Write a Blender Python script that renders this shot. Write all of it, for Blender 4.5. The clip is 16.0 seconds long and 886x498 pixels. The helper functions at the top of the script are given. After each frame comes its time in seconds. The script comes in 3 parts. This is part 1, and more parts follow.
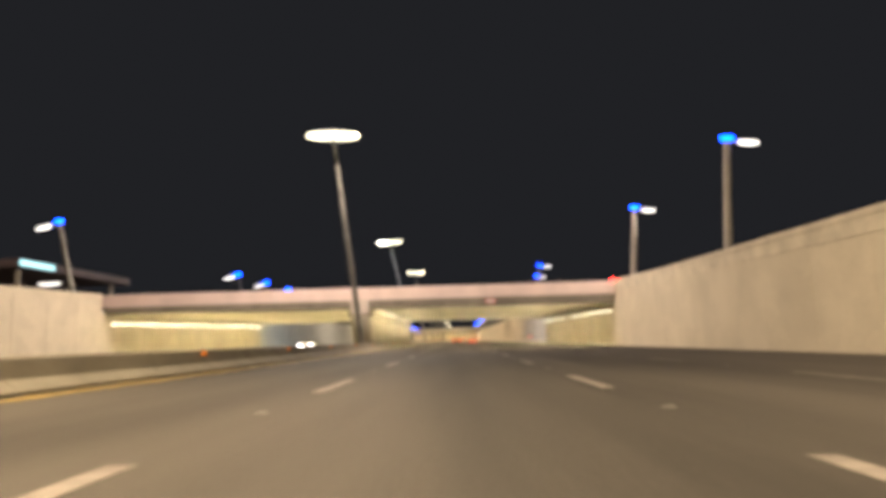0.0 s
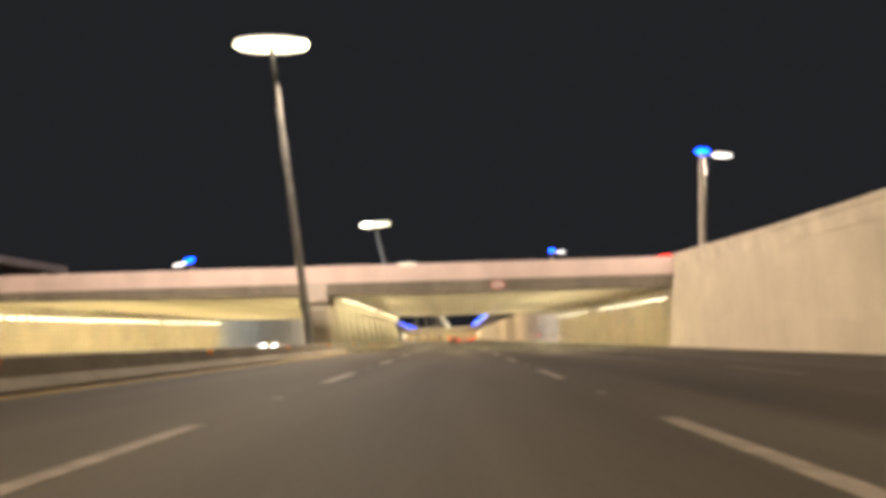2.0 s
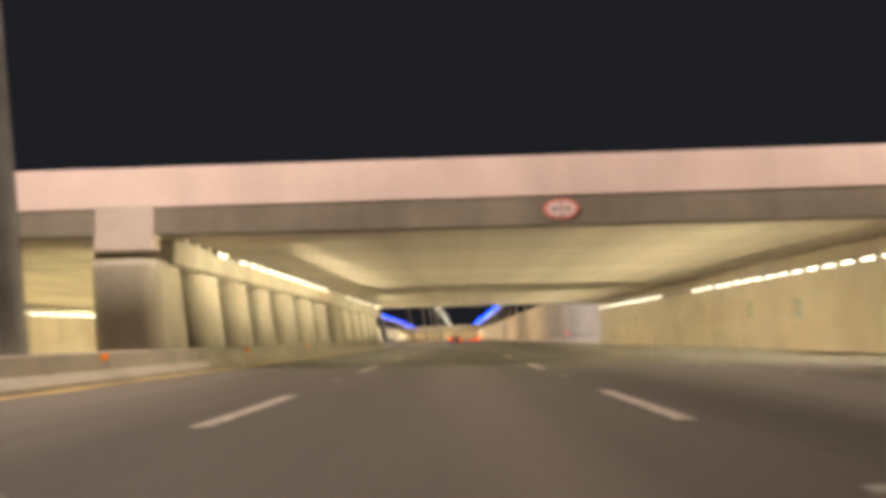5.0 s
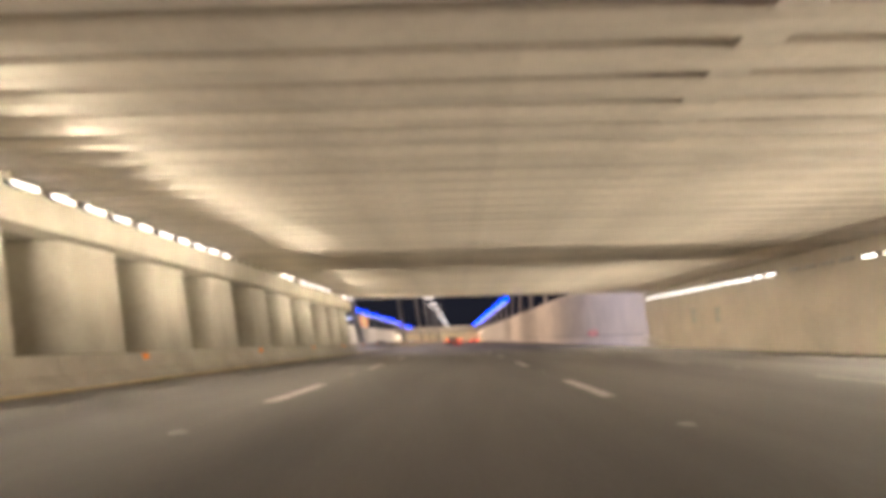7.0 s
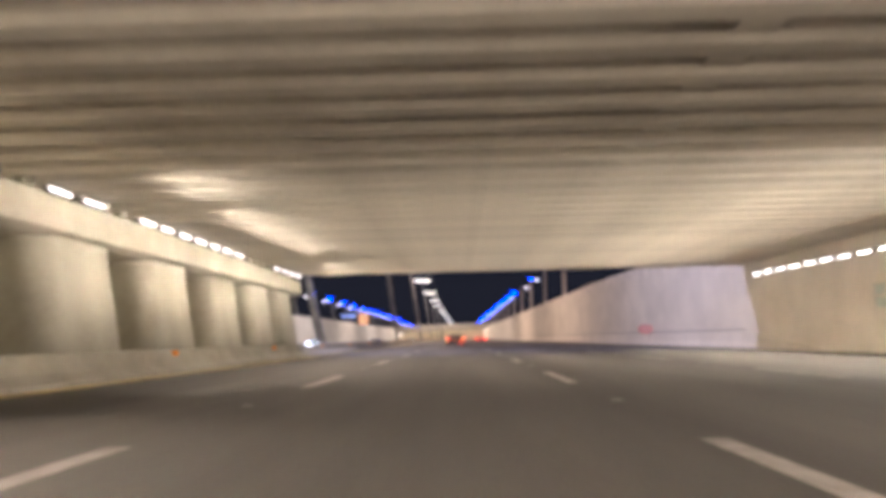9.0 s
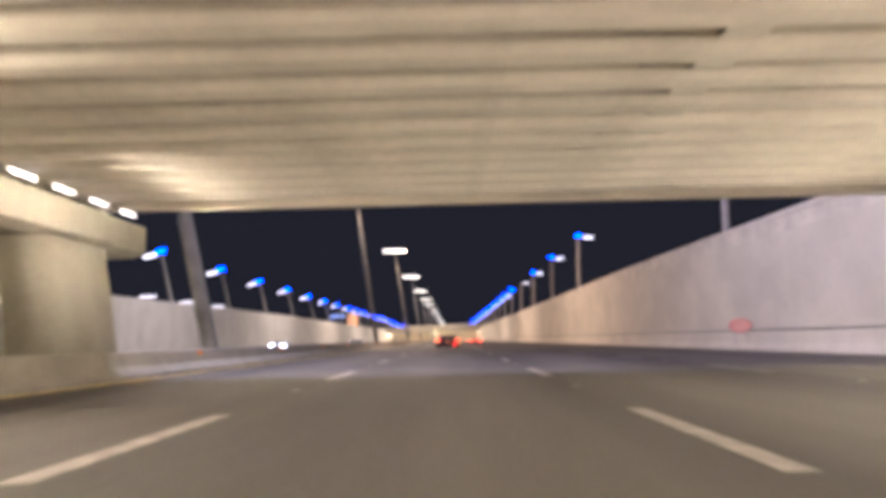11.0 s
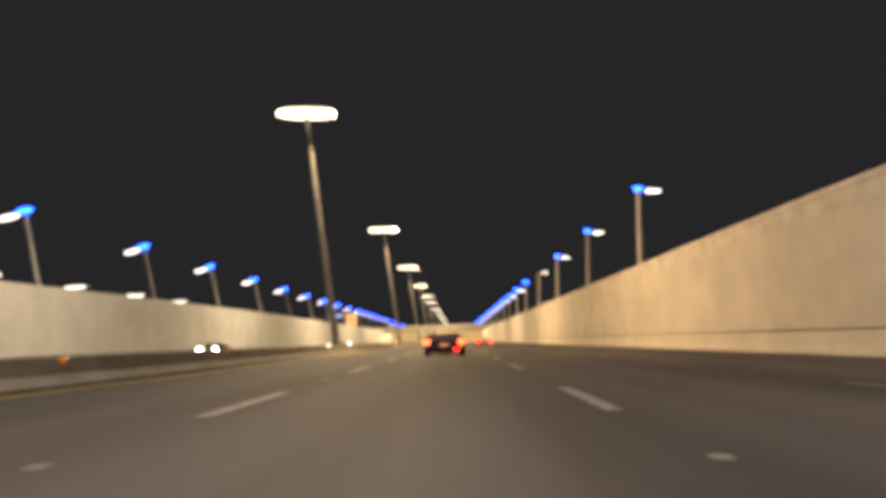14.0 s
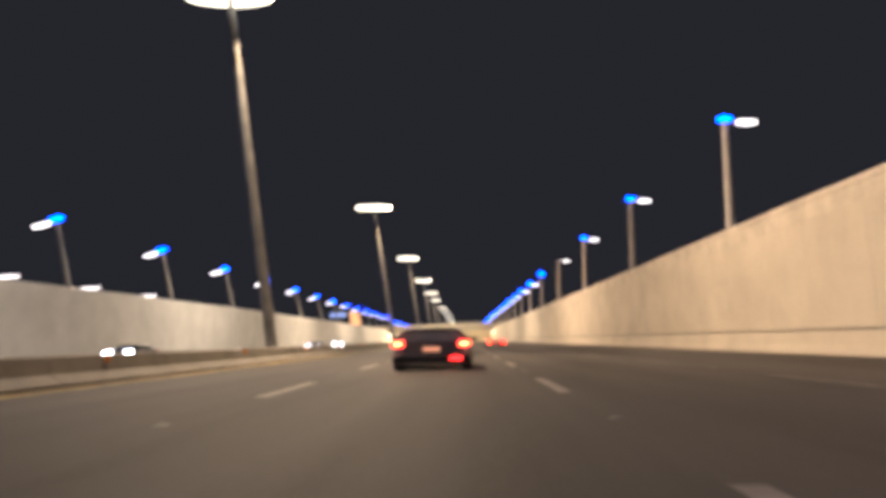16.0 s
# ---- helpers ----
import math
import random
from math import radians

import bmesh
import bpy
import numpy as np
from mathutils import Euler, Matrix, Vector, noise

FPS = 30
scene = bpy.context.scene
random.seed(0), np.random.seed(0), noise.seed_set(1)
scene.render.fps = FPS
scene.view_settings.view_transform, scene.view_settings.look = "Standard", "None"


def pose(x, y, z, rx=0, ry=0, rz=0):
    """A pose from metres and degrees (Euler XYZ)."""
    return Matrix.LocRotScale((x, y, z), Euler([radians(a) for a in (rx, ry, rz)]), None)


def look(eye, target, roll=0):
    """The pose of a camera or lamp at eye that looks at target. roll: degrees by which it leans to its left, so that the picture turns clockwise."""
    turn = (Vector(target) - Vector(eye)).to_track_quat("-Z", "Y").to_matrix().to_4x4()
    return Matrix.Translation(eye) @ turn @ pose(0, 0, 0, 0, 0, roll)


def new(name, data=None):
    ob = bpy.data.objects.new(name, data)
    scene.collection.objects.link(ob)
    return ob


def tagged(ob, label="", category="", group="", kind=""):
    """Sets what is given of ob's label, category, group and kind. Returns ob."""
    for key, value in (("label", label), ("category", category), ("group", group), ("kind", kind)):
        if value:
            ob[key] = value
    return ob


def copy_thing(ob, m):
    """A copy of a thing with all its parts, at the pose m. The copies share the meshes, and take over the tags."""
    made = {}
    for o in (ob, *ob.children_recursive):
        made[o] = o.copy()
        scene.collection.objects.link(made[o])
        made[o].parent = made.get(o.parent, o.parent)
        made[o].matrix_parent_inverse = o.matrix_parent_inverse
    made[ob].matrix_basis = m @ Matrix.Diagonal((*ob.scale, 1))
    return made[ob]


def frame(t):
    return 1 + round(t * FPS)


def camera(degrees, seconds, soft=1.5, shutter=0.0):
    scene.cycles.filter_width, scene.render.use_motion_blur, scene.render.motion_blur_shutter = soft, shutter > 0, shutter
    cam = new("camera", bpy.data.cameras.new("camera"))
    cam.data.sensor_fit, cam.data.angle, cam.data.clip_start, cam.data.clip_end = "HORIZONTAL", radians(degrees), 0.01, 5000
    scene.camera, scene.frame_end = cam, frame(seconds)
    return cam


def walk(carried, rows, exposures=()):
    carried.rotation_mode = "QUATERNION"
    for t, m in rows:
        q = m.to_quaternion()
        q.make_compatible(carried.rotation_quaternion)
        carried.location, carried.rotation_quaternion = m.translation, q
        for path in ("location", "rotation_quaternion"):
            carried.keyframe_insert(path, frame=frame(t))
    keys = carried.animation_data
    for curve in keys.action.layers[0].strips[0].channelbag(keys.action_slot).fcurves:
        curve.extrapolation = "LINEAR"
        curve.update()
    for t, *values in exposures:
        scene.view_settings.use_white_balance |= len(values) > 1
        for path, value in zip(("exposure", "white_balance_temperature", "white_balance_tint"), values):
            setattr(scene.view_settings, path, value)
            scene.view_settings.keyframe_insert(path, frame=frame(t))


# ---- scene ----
# ---------------------------------------------------------------- camera
cam = camera(66.0, 16.0, soft=5.5, shutter=0.5)
EYE = 0.87
ROLL = -2.4
# seconds, x, y, yaw, pitch
PATH = [
    (0.0, -0.41, 1.89, 0.86, 7.63), (0.5, -0.42, 7.10, 0.78, 7.58), (1.0, -0.34, 12.20, 0.72, 7.46),
    (1.5, -0.18, 17.25, 0.71, 7.50), (2.0, -0.06, 22.32, 0.74, 7.55), (2.5, -0.02, 27.30, 0.80, 7.65),
    (3.0, -0.02, 32.20, 1.02, 7.67), (5.5, -0.17, 56.73, 0.74, 7.46), (6.0, -0.14, 61.66, 0.60, 7.42),
    (6.5, -0.08, 66.58, 0.62, 7.50), (7.0, -0.08, 71.47, 0.73, 7.62), (8.0, 0.02, 81.50, 0.88, 7.49),
    (8.5, 0.07, 86.55, 1.14, 7.48), (11.0, -0.03, 111.20, 0.40, 7.56), (11.5, -0.10, 116.02, 0.49, 7.54),
    (12.0, -0.18, 121.1, 0.38, 7.54), (12.5, -0.16, 126.00, 0.50, 7.56), (13.0, 0.06, 130.90, 0.67, 7.58),
    (13.5, 0.22, 135.88, 0.57, 7.63), (14.0, 0.26, 141.12, 0.76, 7.66), (14.5, 0.28, 146.42, 0.90, 7.71),
    (15.0, 0.30, 151.54, 1.05, 7.71), (15.5, 0.36, 156.50, 1.24, 7.67), (16.0, 0.52, 161.24, 1.38, 7.66),
]

EXPOSURES = [
    (0.0, 0.25, 6500, 9), (1.5, 0.38, 6650, 8), (3.2, 0.35, 6400, 9), (5.3, 0.05, 6350, 12), (6.0, -0.05, 6150, 15), (6.8, 0.14, 5650, 24), (7.8, 0.2, 5350, 27), (8.7, 0.27, 5300, 28),
    (10.8, 0.32, 5400, 28), (11.4, 0.55, 5550, 24), (12.1, 0.7, 5480, 20), (12.6, 0.55, 5950, 18), (13.2, 0.55, 7150, 17), (14.3, 0.58, 7300, 10), (15.2, 0.6, 6650, 15), (16.0, 0.6, 6050, 18),
]


def view(x, y, yaw, pitch):
    a, b = radians(yaw), radians(pitch)
    eye = Vector((x, y, EYE))
    return look(eye, eye + 10 * Vector((-math.sin(a) * math.cos(b), math.cos(a) * math.cos(b), math.sin(b))), ROLL)


# seconds, stops, kelvin and tint: the exposure drops in front of the bright overpass and opens up beneath it
walk(cam, [(t, view(*row)) for t, *row in PATH], EXPOSURES)

# ---------------------------------------------------------------- night sky and large lights
world = bpy.data.worlds.new("night")
scene.world = world
world.use_nodes = True
world.node_tree.nodes["Background"].inputs[0].default_value = (0.0122, 0.0126, 0.0148, 1)
world.node_tree.nodes["Background"].inputs[1].default_value = 1.0

ROAD_FALL = 0.0233    # the carriageways drop towards +x
DECK_FALL = 0.02
PINKISH = (1.0, 0.80, 0.62)
WARM, COOL, AMBER_WHITE = (1.0, 0.77, 0.48), (0.97, 0.90, 0.93), (1.0, 0.73, 0.43)
MASTS = ((6.0, WARM, 20.0, 0.86), (65.8, PINKISH, 20.2, 0.5), (136.8, COOL, 20.2, 0.38), (196.6, AMBER_WHITE, 19.6, 0.48), (258.0, AMBER_WHITE, 19.6, 0.62),
         *((y, WARM, 19.6, 0.62) for y in (320.0, 382.0, 440.0, 490.0, 568.0, 630.0, 692.0, *range(756, 1400, 62))))    # y, colour, height, share of power
MAST_POWER = 17000
# the heads over the opposite carriageway that burn in another tone: y, colour, share
WEST_TONES = {136.8: ((0.84, 0.93, 1.0), 0.5), 196.6: ((1.0, 0.83, 0.62), 0.75), 258.0: ((1.0, 0.80, 0.54), 0.8)}
RIGHT_LAMPS = (22.5, 45.9, 69.6, 154.0, 204.2, 229.2, *range(256, 700, 26))
LEFT_LAMPS = (44.0, 66.5, 121.0, 139.0, 157.0, 176.4, 201.6, 225.6, 249.0, *range(273, 700, 24))
RIGHT_RUNS = ((73.4, 98.2), (105.0, 128.3))
LEFT_RUNS = ((76.3, 77.7), (78.9, 98.2), (105.8, 108.7), (110.2, 119.8), (124.2, 130.4))
FAR_RUNS = ((73.4, 107.2), (108.4, 129.0))


def area_lamp(name, m, power, colour, sx, sy, spread=180):
    data = bpy.data.lights.new(name, "AREA")
    data.shape, data.size, data.size_y = "RECTANGLE", sx, sy
    data.energy, data.color, data.spread = power, colour, radians(spread)
    lamp = new(name, data)
    lamp.matrix_world = m
    return lamp


# each crown throws its light to both sides of the median
for my, colour, length, share in MASTS[:9]:
    for side in (-1, 1):
        tone, part_of = WEST_TONES.get(my, (colour, 1.0)) if side < 0 else (colour, 1.0)
        x, z = -11.55 + 2.1 * side, 0.9925 * length + 0.55 + 0.25 * side
        area_lamp("mast_light", look((x, my - 1.2, z), (x + 0.82 * side, my - 1.25, z - 0.57)), MAST_POWER * share * part_of, tone, 1.3, 1.3, 180)


# the lantern of the street lamp beside the overpass
area_lamp("lantern_light", look((19.3, 70.1, 12.8), (9.0, 72.6, 6.0)), 700, PINKISH, 1.3, 0.6, 90)


def light_run(runs, x, z, slope, side, wide, narrow, colour, dip=-0.35, open_angle=108, lift=0.025, beam=19):
    """What a row of floodlights under the overpass gives: a wide beam across the road, a narrow one along the girders."""
    for y0, y1 in runs:
        y = (y0 + y1) / 2
        eye = Vector((x, y, z + slope * (y - 72)))
        for up, spread, power in ((dip, open_angle, wide), (lift, beam, narrow)):
            area_lamp("floodlight_row", look(eye, eye + Vector((side, 0, up))), power * (y1 - y0), colour, y1 - y0, 0.16, spread)


light_run(RIGHT_RUNS, 15.6, 3.1, 0.006, -1, 90, 27, (1.0, 0.84, 0.49), -0.5, 108, 0.06)
light_run(LEFT_RUNS, -8.75, 3.9, 0.007, 1, 50, 4.5, (1.0, 0.84, 0.49), -0.5, 88, 0.16, 9)
# added light from an unseen row, brightens the opposite wall
light_run(LEFT_RUNS, -12.0, 3.9, 0.007, -1, 62, 5, (1.0, 0.84, 0.44), -0.3, 100)
light_run(((501.0, 529.0),), 15.5, 4.6, 0.0, -1, 900, 100, (1.0, 0.76, 0.36))
light_run(((501.0, 529.0),), -36.5, 4.6, 0.0, 1, 900, 100, (1.0, 0.76, 0.36))
light_run(FAR_RUNS, -36.6, 3.8, 0.013, 1, 100, 30, (1.0, 0.79, 0.36))


# ---------------------------------------------------------------- materials
def material(name, colour, rough=0.6, metal=0.0, vary=0.12, scale=0.6, fine=14.0, bump=0.15, streak=0.0, tint=None, each=0.0, stretch=(1, 1, 1), spec=0.5, patch=0.0):
    m = bpy.data.materials.new(name)
    m.use_nodes = True
    n, l = m.node_tree.nodes, m.node_tree.links
    b = n["Principled BSDF"]
    b.inputs["Roughness"].default_value, b.inputs["Metallic"].default_value = rough, metal
    b.inputs["Specular IOR Level"].default_value = spec
    co = n.new("ShaderNodeTexCoord")
    mp = n.new("ShaderNodeMapping")
    mp.inputs["Scale"].default_value = stretch
    l.new(co.outputs["Object"], mp.inputs["Vector"])
    big, small = n.new("ShaderNodeTexNoise"), n.new("ShaderNodeTexNoise")
    big.inputs["Scale"].default_value, big.inputs["Detail"].default_value = scale, 6
    small.inputs["Scale"].default_value, small.inputs["Detail"].default_value = fine, 4
    l.new(mp.outputs[0], big.inputs["Vector"])
    l.new(co.outputs["Object"], small.inputs["Vector"])
    dark = tuple(c * (1 - 2.2 * vary) for c in (tint or colour))
    light = tuple(min(1, c * (1 + vary)) for c in colour)
    ramp = n.new("ShaderNodeValToRGB")
    ramp.color_ramp.elements[0].position, ramp.color_ramp.elements[1].position = 0.32, 0.66
    ramp.color_ramp.elements[0].color, ramp.color_ramp.elements[1].color = (*dark, 1), (*light, 1)
    add = n.new("ShaderNodeMath")
    add.operation = "MULTIPLY_ADD"
    l.new(small.outputs[0], add.inputs[0])
    add.inputs[1].default_value = 0.35
    l.new(big.outputs[0], add.inputs[2])
    sub = n.new("ShaderNodeMath")
    sub.operation = "SUBTRACT"
    l.new(add.outputs[0], sub.inputs[0])
    sub.inputs[1].default_value = 0.17
    l.new(sub.outputs[0], ramp.inputs[0])
    out = ramp.outputs[0]
    if streak:
        sm = n.new("ShaderNodeMapping")
        sm.inputs["Scale"].default_value = (1.3, 1.3, 0.1)
        st = n.new("ShaderNodeTexNoise")
        st.inputs["Scale"].default_value, st.inputs["Detail"].default_value = 1.0, 5
        l.new(co.outputs["Object"], sm.inputs["Vector"])
        l.new(sm.outputs[0], st.inputs["Vector"])
        sr = n.new("ShaderNodeMapRange")
        sr.inputs["From Min"].default_value, sr.inputs["From Max"].default_value = 0.42, 0.75
        sr.inputs["To Min"].default_value, sr.inputs["To Max"].default_value = 1.0, 1.0 - streak
        l.new(st.outputs[0], sr.inputs[0])
        mul = n.new("ShaderNodeVectorMath")
        mul.operation = "SCALE"
        l.new(out, mul.inputs[0])
        l.new(sr.outputs[0], mul.inputs["Scale"])
        out = mul.outputs[0]
    if patch:
        # formwork and repair patches with edges of their own
        pm = n.new("ShaderNodeMapping")
        pm.inputs["Scale"].default_value = (1.0, 0.42, 0.55)
        pv = n.new("ShaderNodeTexVoronoi")
        pv.distance, pv.inputs["Scale"].default_value, pv.inputs["Randomness"].default_value = "CHEBYCHEV", 1.0, 0.9
        l.new(co.outputs["Object"], pm.inputs["Vector"])
        l.new(pm.outputs[0], pv.inputs["Vector"])
        ps = n.new("ShaderNodeSeparateColor")
        l.new(pv.outputs["Color"], ps.inputs[0])
        pr = n.new("ShaderNodeMapRange")
        pr.inputs["To Min"].default_value, pr.inputs["To Max"].default_value = 1.0 - patch, 1.0 + 0.6 * patch
        l.new(ps.outputs[0], pr.inputs[0])
        px = n.new("ShaderNodeVectorMath")
        px.operation = "SCALE"
        l.new(out, px.inputs[0])
        l.new(pr.outputs[0], px.inputs["Scale"])
        out = px.outputs[0]
    if each:
        info = n.new("ShaderNodeObjectInfo")
        er = n.new("ShaderNodeMapRange")
        er.inputs["To Min"].default_value, er.inputs["To Max"].default_value = 1 - each, 1 + each * 0.6
        l.new(info.outputs["Random"], er.inputs[0])
        em = n.new("ShaderNodeVectorMath")
        em.operation = "SCALE"
        l.new(out, em.inputs[0])
        l.new(er.outputs[0], em.inputs["Scale"])
        out = em.outputs[0]
    l.new(out, b.inputs["Base Color"])
    if bump:
        bp = n.new("ShaderNodeBump")
        bp.inputs["Strength"].default_value, bp.inputs["Distance"].default_value = bump, 0.02
        l.new(add.outputs[0], bp.inputs["Height"])
        l.new(bp.outputs[0], b.inputs["Normal"])
    return m


def glow(name, colour, strength):
    m = bpy.data.materials.new(name)
    m.use_nodes = True
    b = m.node_tree.nodes["Principled BSDF"]
    b.inputs["Base Color"].default_value = (*colour, 1)
    b.inputs["Emission Color"].default_value = (*colour, 1)
    b.inputs["Emission Strength"].default_value = strength
    return m


def plain(name, colour, rough=0.4, metal=0.0, coat=0.0):
    m = material(name, colour, rough, metal, vary=0.05, scale=3.0, fine=40.0, bump=0.02)
    m.node_tree.nodes["Principled BSDF"].inputs["Coat Weight"].default_value = coat
    return m


ASPHALT = material("asphalt", (0.083, 0.072, 0.063), 0.78, vary=0.26, scale=0.22, fine=30, bump=0.35, stretch=(1.6, 0.12, 1), spec=0.35)
CONCRETE = material("wall_concrete", (0.60, 0.53, 0.43), 0.88, vary=0.05, scale=0.35, fine=4, bump=0.03, streak=0.02, each=0.03, patch=0.05)
# greyer tone stands in for the cooler lamp light on this wall
WEST_CONCRETE = material("grey_wall_concrete", (0.50, 0.49, 0.455), 0.88, vary=0.06, scale=0.3, fine=4, bump=0.04, streak=0.02, each=0.03, patch=0.03)
COPING = material("coping_concrete", (0.62, 0.55, 0.45), 0.88, vary=0.10, scale=0.7, fine=5, bump=0.04, streak=0.05, each=0.02, patch=0.025)
PARAPET = material("painted_parapet", (0.70, 0.56, 0.53), 0.8, vary=0.05, scale=0.5, fine=7, bump=0.05, streak=0.06)
GIRDER = material("girder_concrete", (0.745, 0.68, 0.58), 0.9, vary=0.07, scale=0.5, fine=5, bump=0.02, each=0.12)
# darker and browner than the other girders
EDGE_GIRDER = material("dark_girder_concrete", (0.215, 0.19, 0.155), 0.85, vary=0.10, scale=0.5, fine=8, bump=0.1, streak=0.2)
BLOCK = material("bearing_block_concrete", (0.52, 0.45, 0.41), 0.85, vary=0.07, scale=0.6, fine=6, bump=0.03)
PIER = material("pier_concrete", (0.345, 0.315, 0.255), 0.86, vary=0.08, scale=0.6, fine=6, bump=0.03, streak=0.10, each=0.05)
BARRIER = material("barrier_concrete", (0.27, 0.24, 0.195), 0.88, vary=0.09, scale=0.7, fine=7, bump=0.04, streak=0.08, each=0.05)
WHITE_PAINT = material("worn_white_paint", (0.30, 0.26, 0.235), 0.7, vary=0.2, scale=3.0, fine=20, bump=0.1)
FAINT_PAINT = material("faded_white_paint", (0.19, 0.168, 0.15), 0.75, vary=0.25, scale=2.0, fine=18, bump=0.1)
YELLOW_PAINT = material("worn_yellow_paint", (0.52, 0.36, 0.11), 0.7, vary=0.22, scale=2.0, fine=20, bump=0.1)
STUD = material("stud_ceramic", (0.19, 0.175, 0.16), 0.5, vary=0.05, bump=0)
SOIL = material("desert_soil", (0.20, 0.16, 0.12), 0.95, vary=0.2, scale=0.05, fine=3, bump=0.3)
STEEL = material("galvanised_steel", (0.42, 0.40, 0.38), 0.45, 0.55, vary=0.12, scale=1.5, fine=20, bump=0.05)
POST_PAINT = material("pale_post_paint", (0.46, 0.42, 0.38), 0.6, vary=0.08, scale=1.5, fine=15, bump=0.02)
MAST_STEEL = material("dark_mast_steel", (0.215, 0.21, 0.20), 0.55, 0.25, vary=0.15, scale=1.2, fine=20, bump=0.05)
DARK_METAL = plain("dark_metal", (0.05, 0.05, 0.055), 0.5, 0.4)
MAST_GLOW = glow("mast_lamp_glass", (1.0, 0.92, 0.70), 3.0)
WHITE_GLOW = glow("white_lamp_glass", (1.0, 0.94, 0.86), 2.6)
BLUE_GLOW = glow("blue_lamp_glass", (0.0005, 0.05, 1.0), 16.0)
TUBE_GLOW = glow("tube_diffuser", (1.0, 0.90, 0.70), 4.0)
RED_GLOW = glow("tail_lamp_lit", (1.0, 0.02, 0.015), 6.0)
FAR_RED = glow("distant_tail_lamp", (1.0, 0.012, 0.01), 30.0)
HOT_GLOW = glow("brake_bulb", (1.0, 0.42, 0.10), 6.0)
HEAD_GLOW = glow("headlamp_lit", (0.95, 0.97, 1.0), 24)
# the plate itself glows, standing in for a plate lamp's light
PLATE_GLOW = glow("glowing_number_plate", (0.95, 0.38, 0.20), 0.55)
AMBER = plain("amber_reflector", (0.95, 0.28, 0.02), 0.25)
SIGN_RED = plain("sign_red", (0.62, 0.17, 0.16), 0.4)
# pinked to stand in for the light the height sign throws back
SIGN_WHITE = plain("sign_white", (0.72, 0.56, 0.55), 0.4)
SIGN_BLACK = plain("sign_black", (0.36, 0.28, 0.28), 0.5)
SIGN_GREEN = plain("sign_green", (0.38, 0.42, 0.37), 0.5)
GLASS = plain("tinted_glass", (0.018, 0.02, 0.022), 0.06, 0.0, 0.6)
# pale base colour stands in for light seen through the rear window
BRIGHTENED_GLASS = plain("brightened_rear_glass", (0.30, 0.26, 0.25), 0.25, 0.0, 0.5)
RUBBER = material("tyre_rubber", (0.02, 0.02, 0.02), 0.85, vary=0.1, scale=4, fine=30, bump=0.2)
CHROME = plain("chrome", (0.6, 0.6, 0.6), 0.18, 0.95)


# ---------------------------------------------------------------- building helpers
def box(bm, x0, x1, y0, y1, z0, z1):
    v = [bm.verts.new(p) for p in ((x0, y0, z0), (x1, y0, z0), (x1, y1, z0), (x0, y1, z0), (x0, y0, z1), (x1, y0, z1), (x1, y1, z1), (x0, y1, z1))]
    for f in ((3, 2, 1, 0), (4, 5, 6, 7), (0, 1, 5, 4), (1, 2, 6, 5), (2, 3, 7, 6), (3, 0, 4, 7)):
        bm.faces.new([v[i] for i in f])
    return bm


def fresh_box(x0, x1, y0, y1, z0, z1, bevel=0.0, segments=1):
    bm = box(bmesh.new(), x0, x1, y0, y1, z0, z1)
    if bevel:
        bmesh.ops.bevel(bm, geom=bm.edges[:], offset=bevel, segments=segments, profile=0.5, affect="EDGES")
    return bm


def along_y(bm, profile, stations):
    """A closed (x, z) profile swept along y; stations are (y, function of x, z giving the moved x, z)."""
    rings = []
    for y, move in stations:
        rings.append([bm.verts.new((*(lambda p: (p[0], y, p[1]))(move(*q)),)) for q in profile])
    k = len(profile)
    for a, b in zip(rings, rings[1:]):
        for i in range(k):
            bm.faces.new((a[i], a[(i + 1) % k], b[(i + 1) % k], b[i]))
    bm.faces.new(rings[0][::-1])
    bm.faces.new(rings[-1])
    bmesh.ops.recalc_face_normals(bm, faces=bm.faces)
    return bm


def keep(x, z):
    return x, z


def across_x(bm, outline, half, bevel=0.0):
    """A closed (y, z) outline made solid across x; half(y, z) is its half width there."""
    a = [bm.verts.new((-half(y, z), y, z)) for y, z in outline]
    b = [bm.verts.new((half(y, z), y, z)) for y, z in outline]
    k = len(outline)
    for i in range(k):
        bm.faces.new((a[i], a[(i + 1) % k], b[(i + 1) % k], b[i]))
    bm.faces.new(a[::-1])
    bm.faces.new(b)
    bmesh.ops.recalc_face_normals(bm, faces=bm.faces)
    if bevel:
        bmesh.ops.bevel(bm, geom=bm.edges[:], offset=bevel, segments=2, profile=0.5, affect="EDGES", clamp_overlap=True)
    return bm


def tube(bm, x, y, z0, z1, r0, r1, sides=12, axis="z"):
    m = {"z": Matrix.Translation((x, y, (z0 + z1) / 2)), "x": Matrix.Translation(((z0 + z1) / 2, x, y)) @ pose(0, 0, 0, 0, 90, 0), "y": Matrix.Translation((x, (z0 + z1) / 2, y)) @ pose(0, 0, 0, -90, 0, 0)}[axis]
    bmesh.ops.create_cone(bm, cap_ends=True, segments=sides, radius1=r0, radius2=r1, depth=z1 - z0, matrix=m)
    return bm


def ellipsoid(cx, cy, cz, rx, ry, rz, tilt=0.0):
    bm = bmesh.new()
    bmesh.ops.create_uvsphere(bm, u_segments=18, v_segments=10, radius=1.0, matrix=Matrix.Translation((cx, cy, cz)) @ Matrix.Rotation(radians(tilt), 4, "Y") @ Matrix.Diagonal((rx, ry, rz, 1)))
    return bm


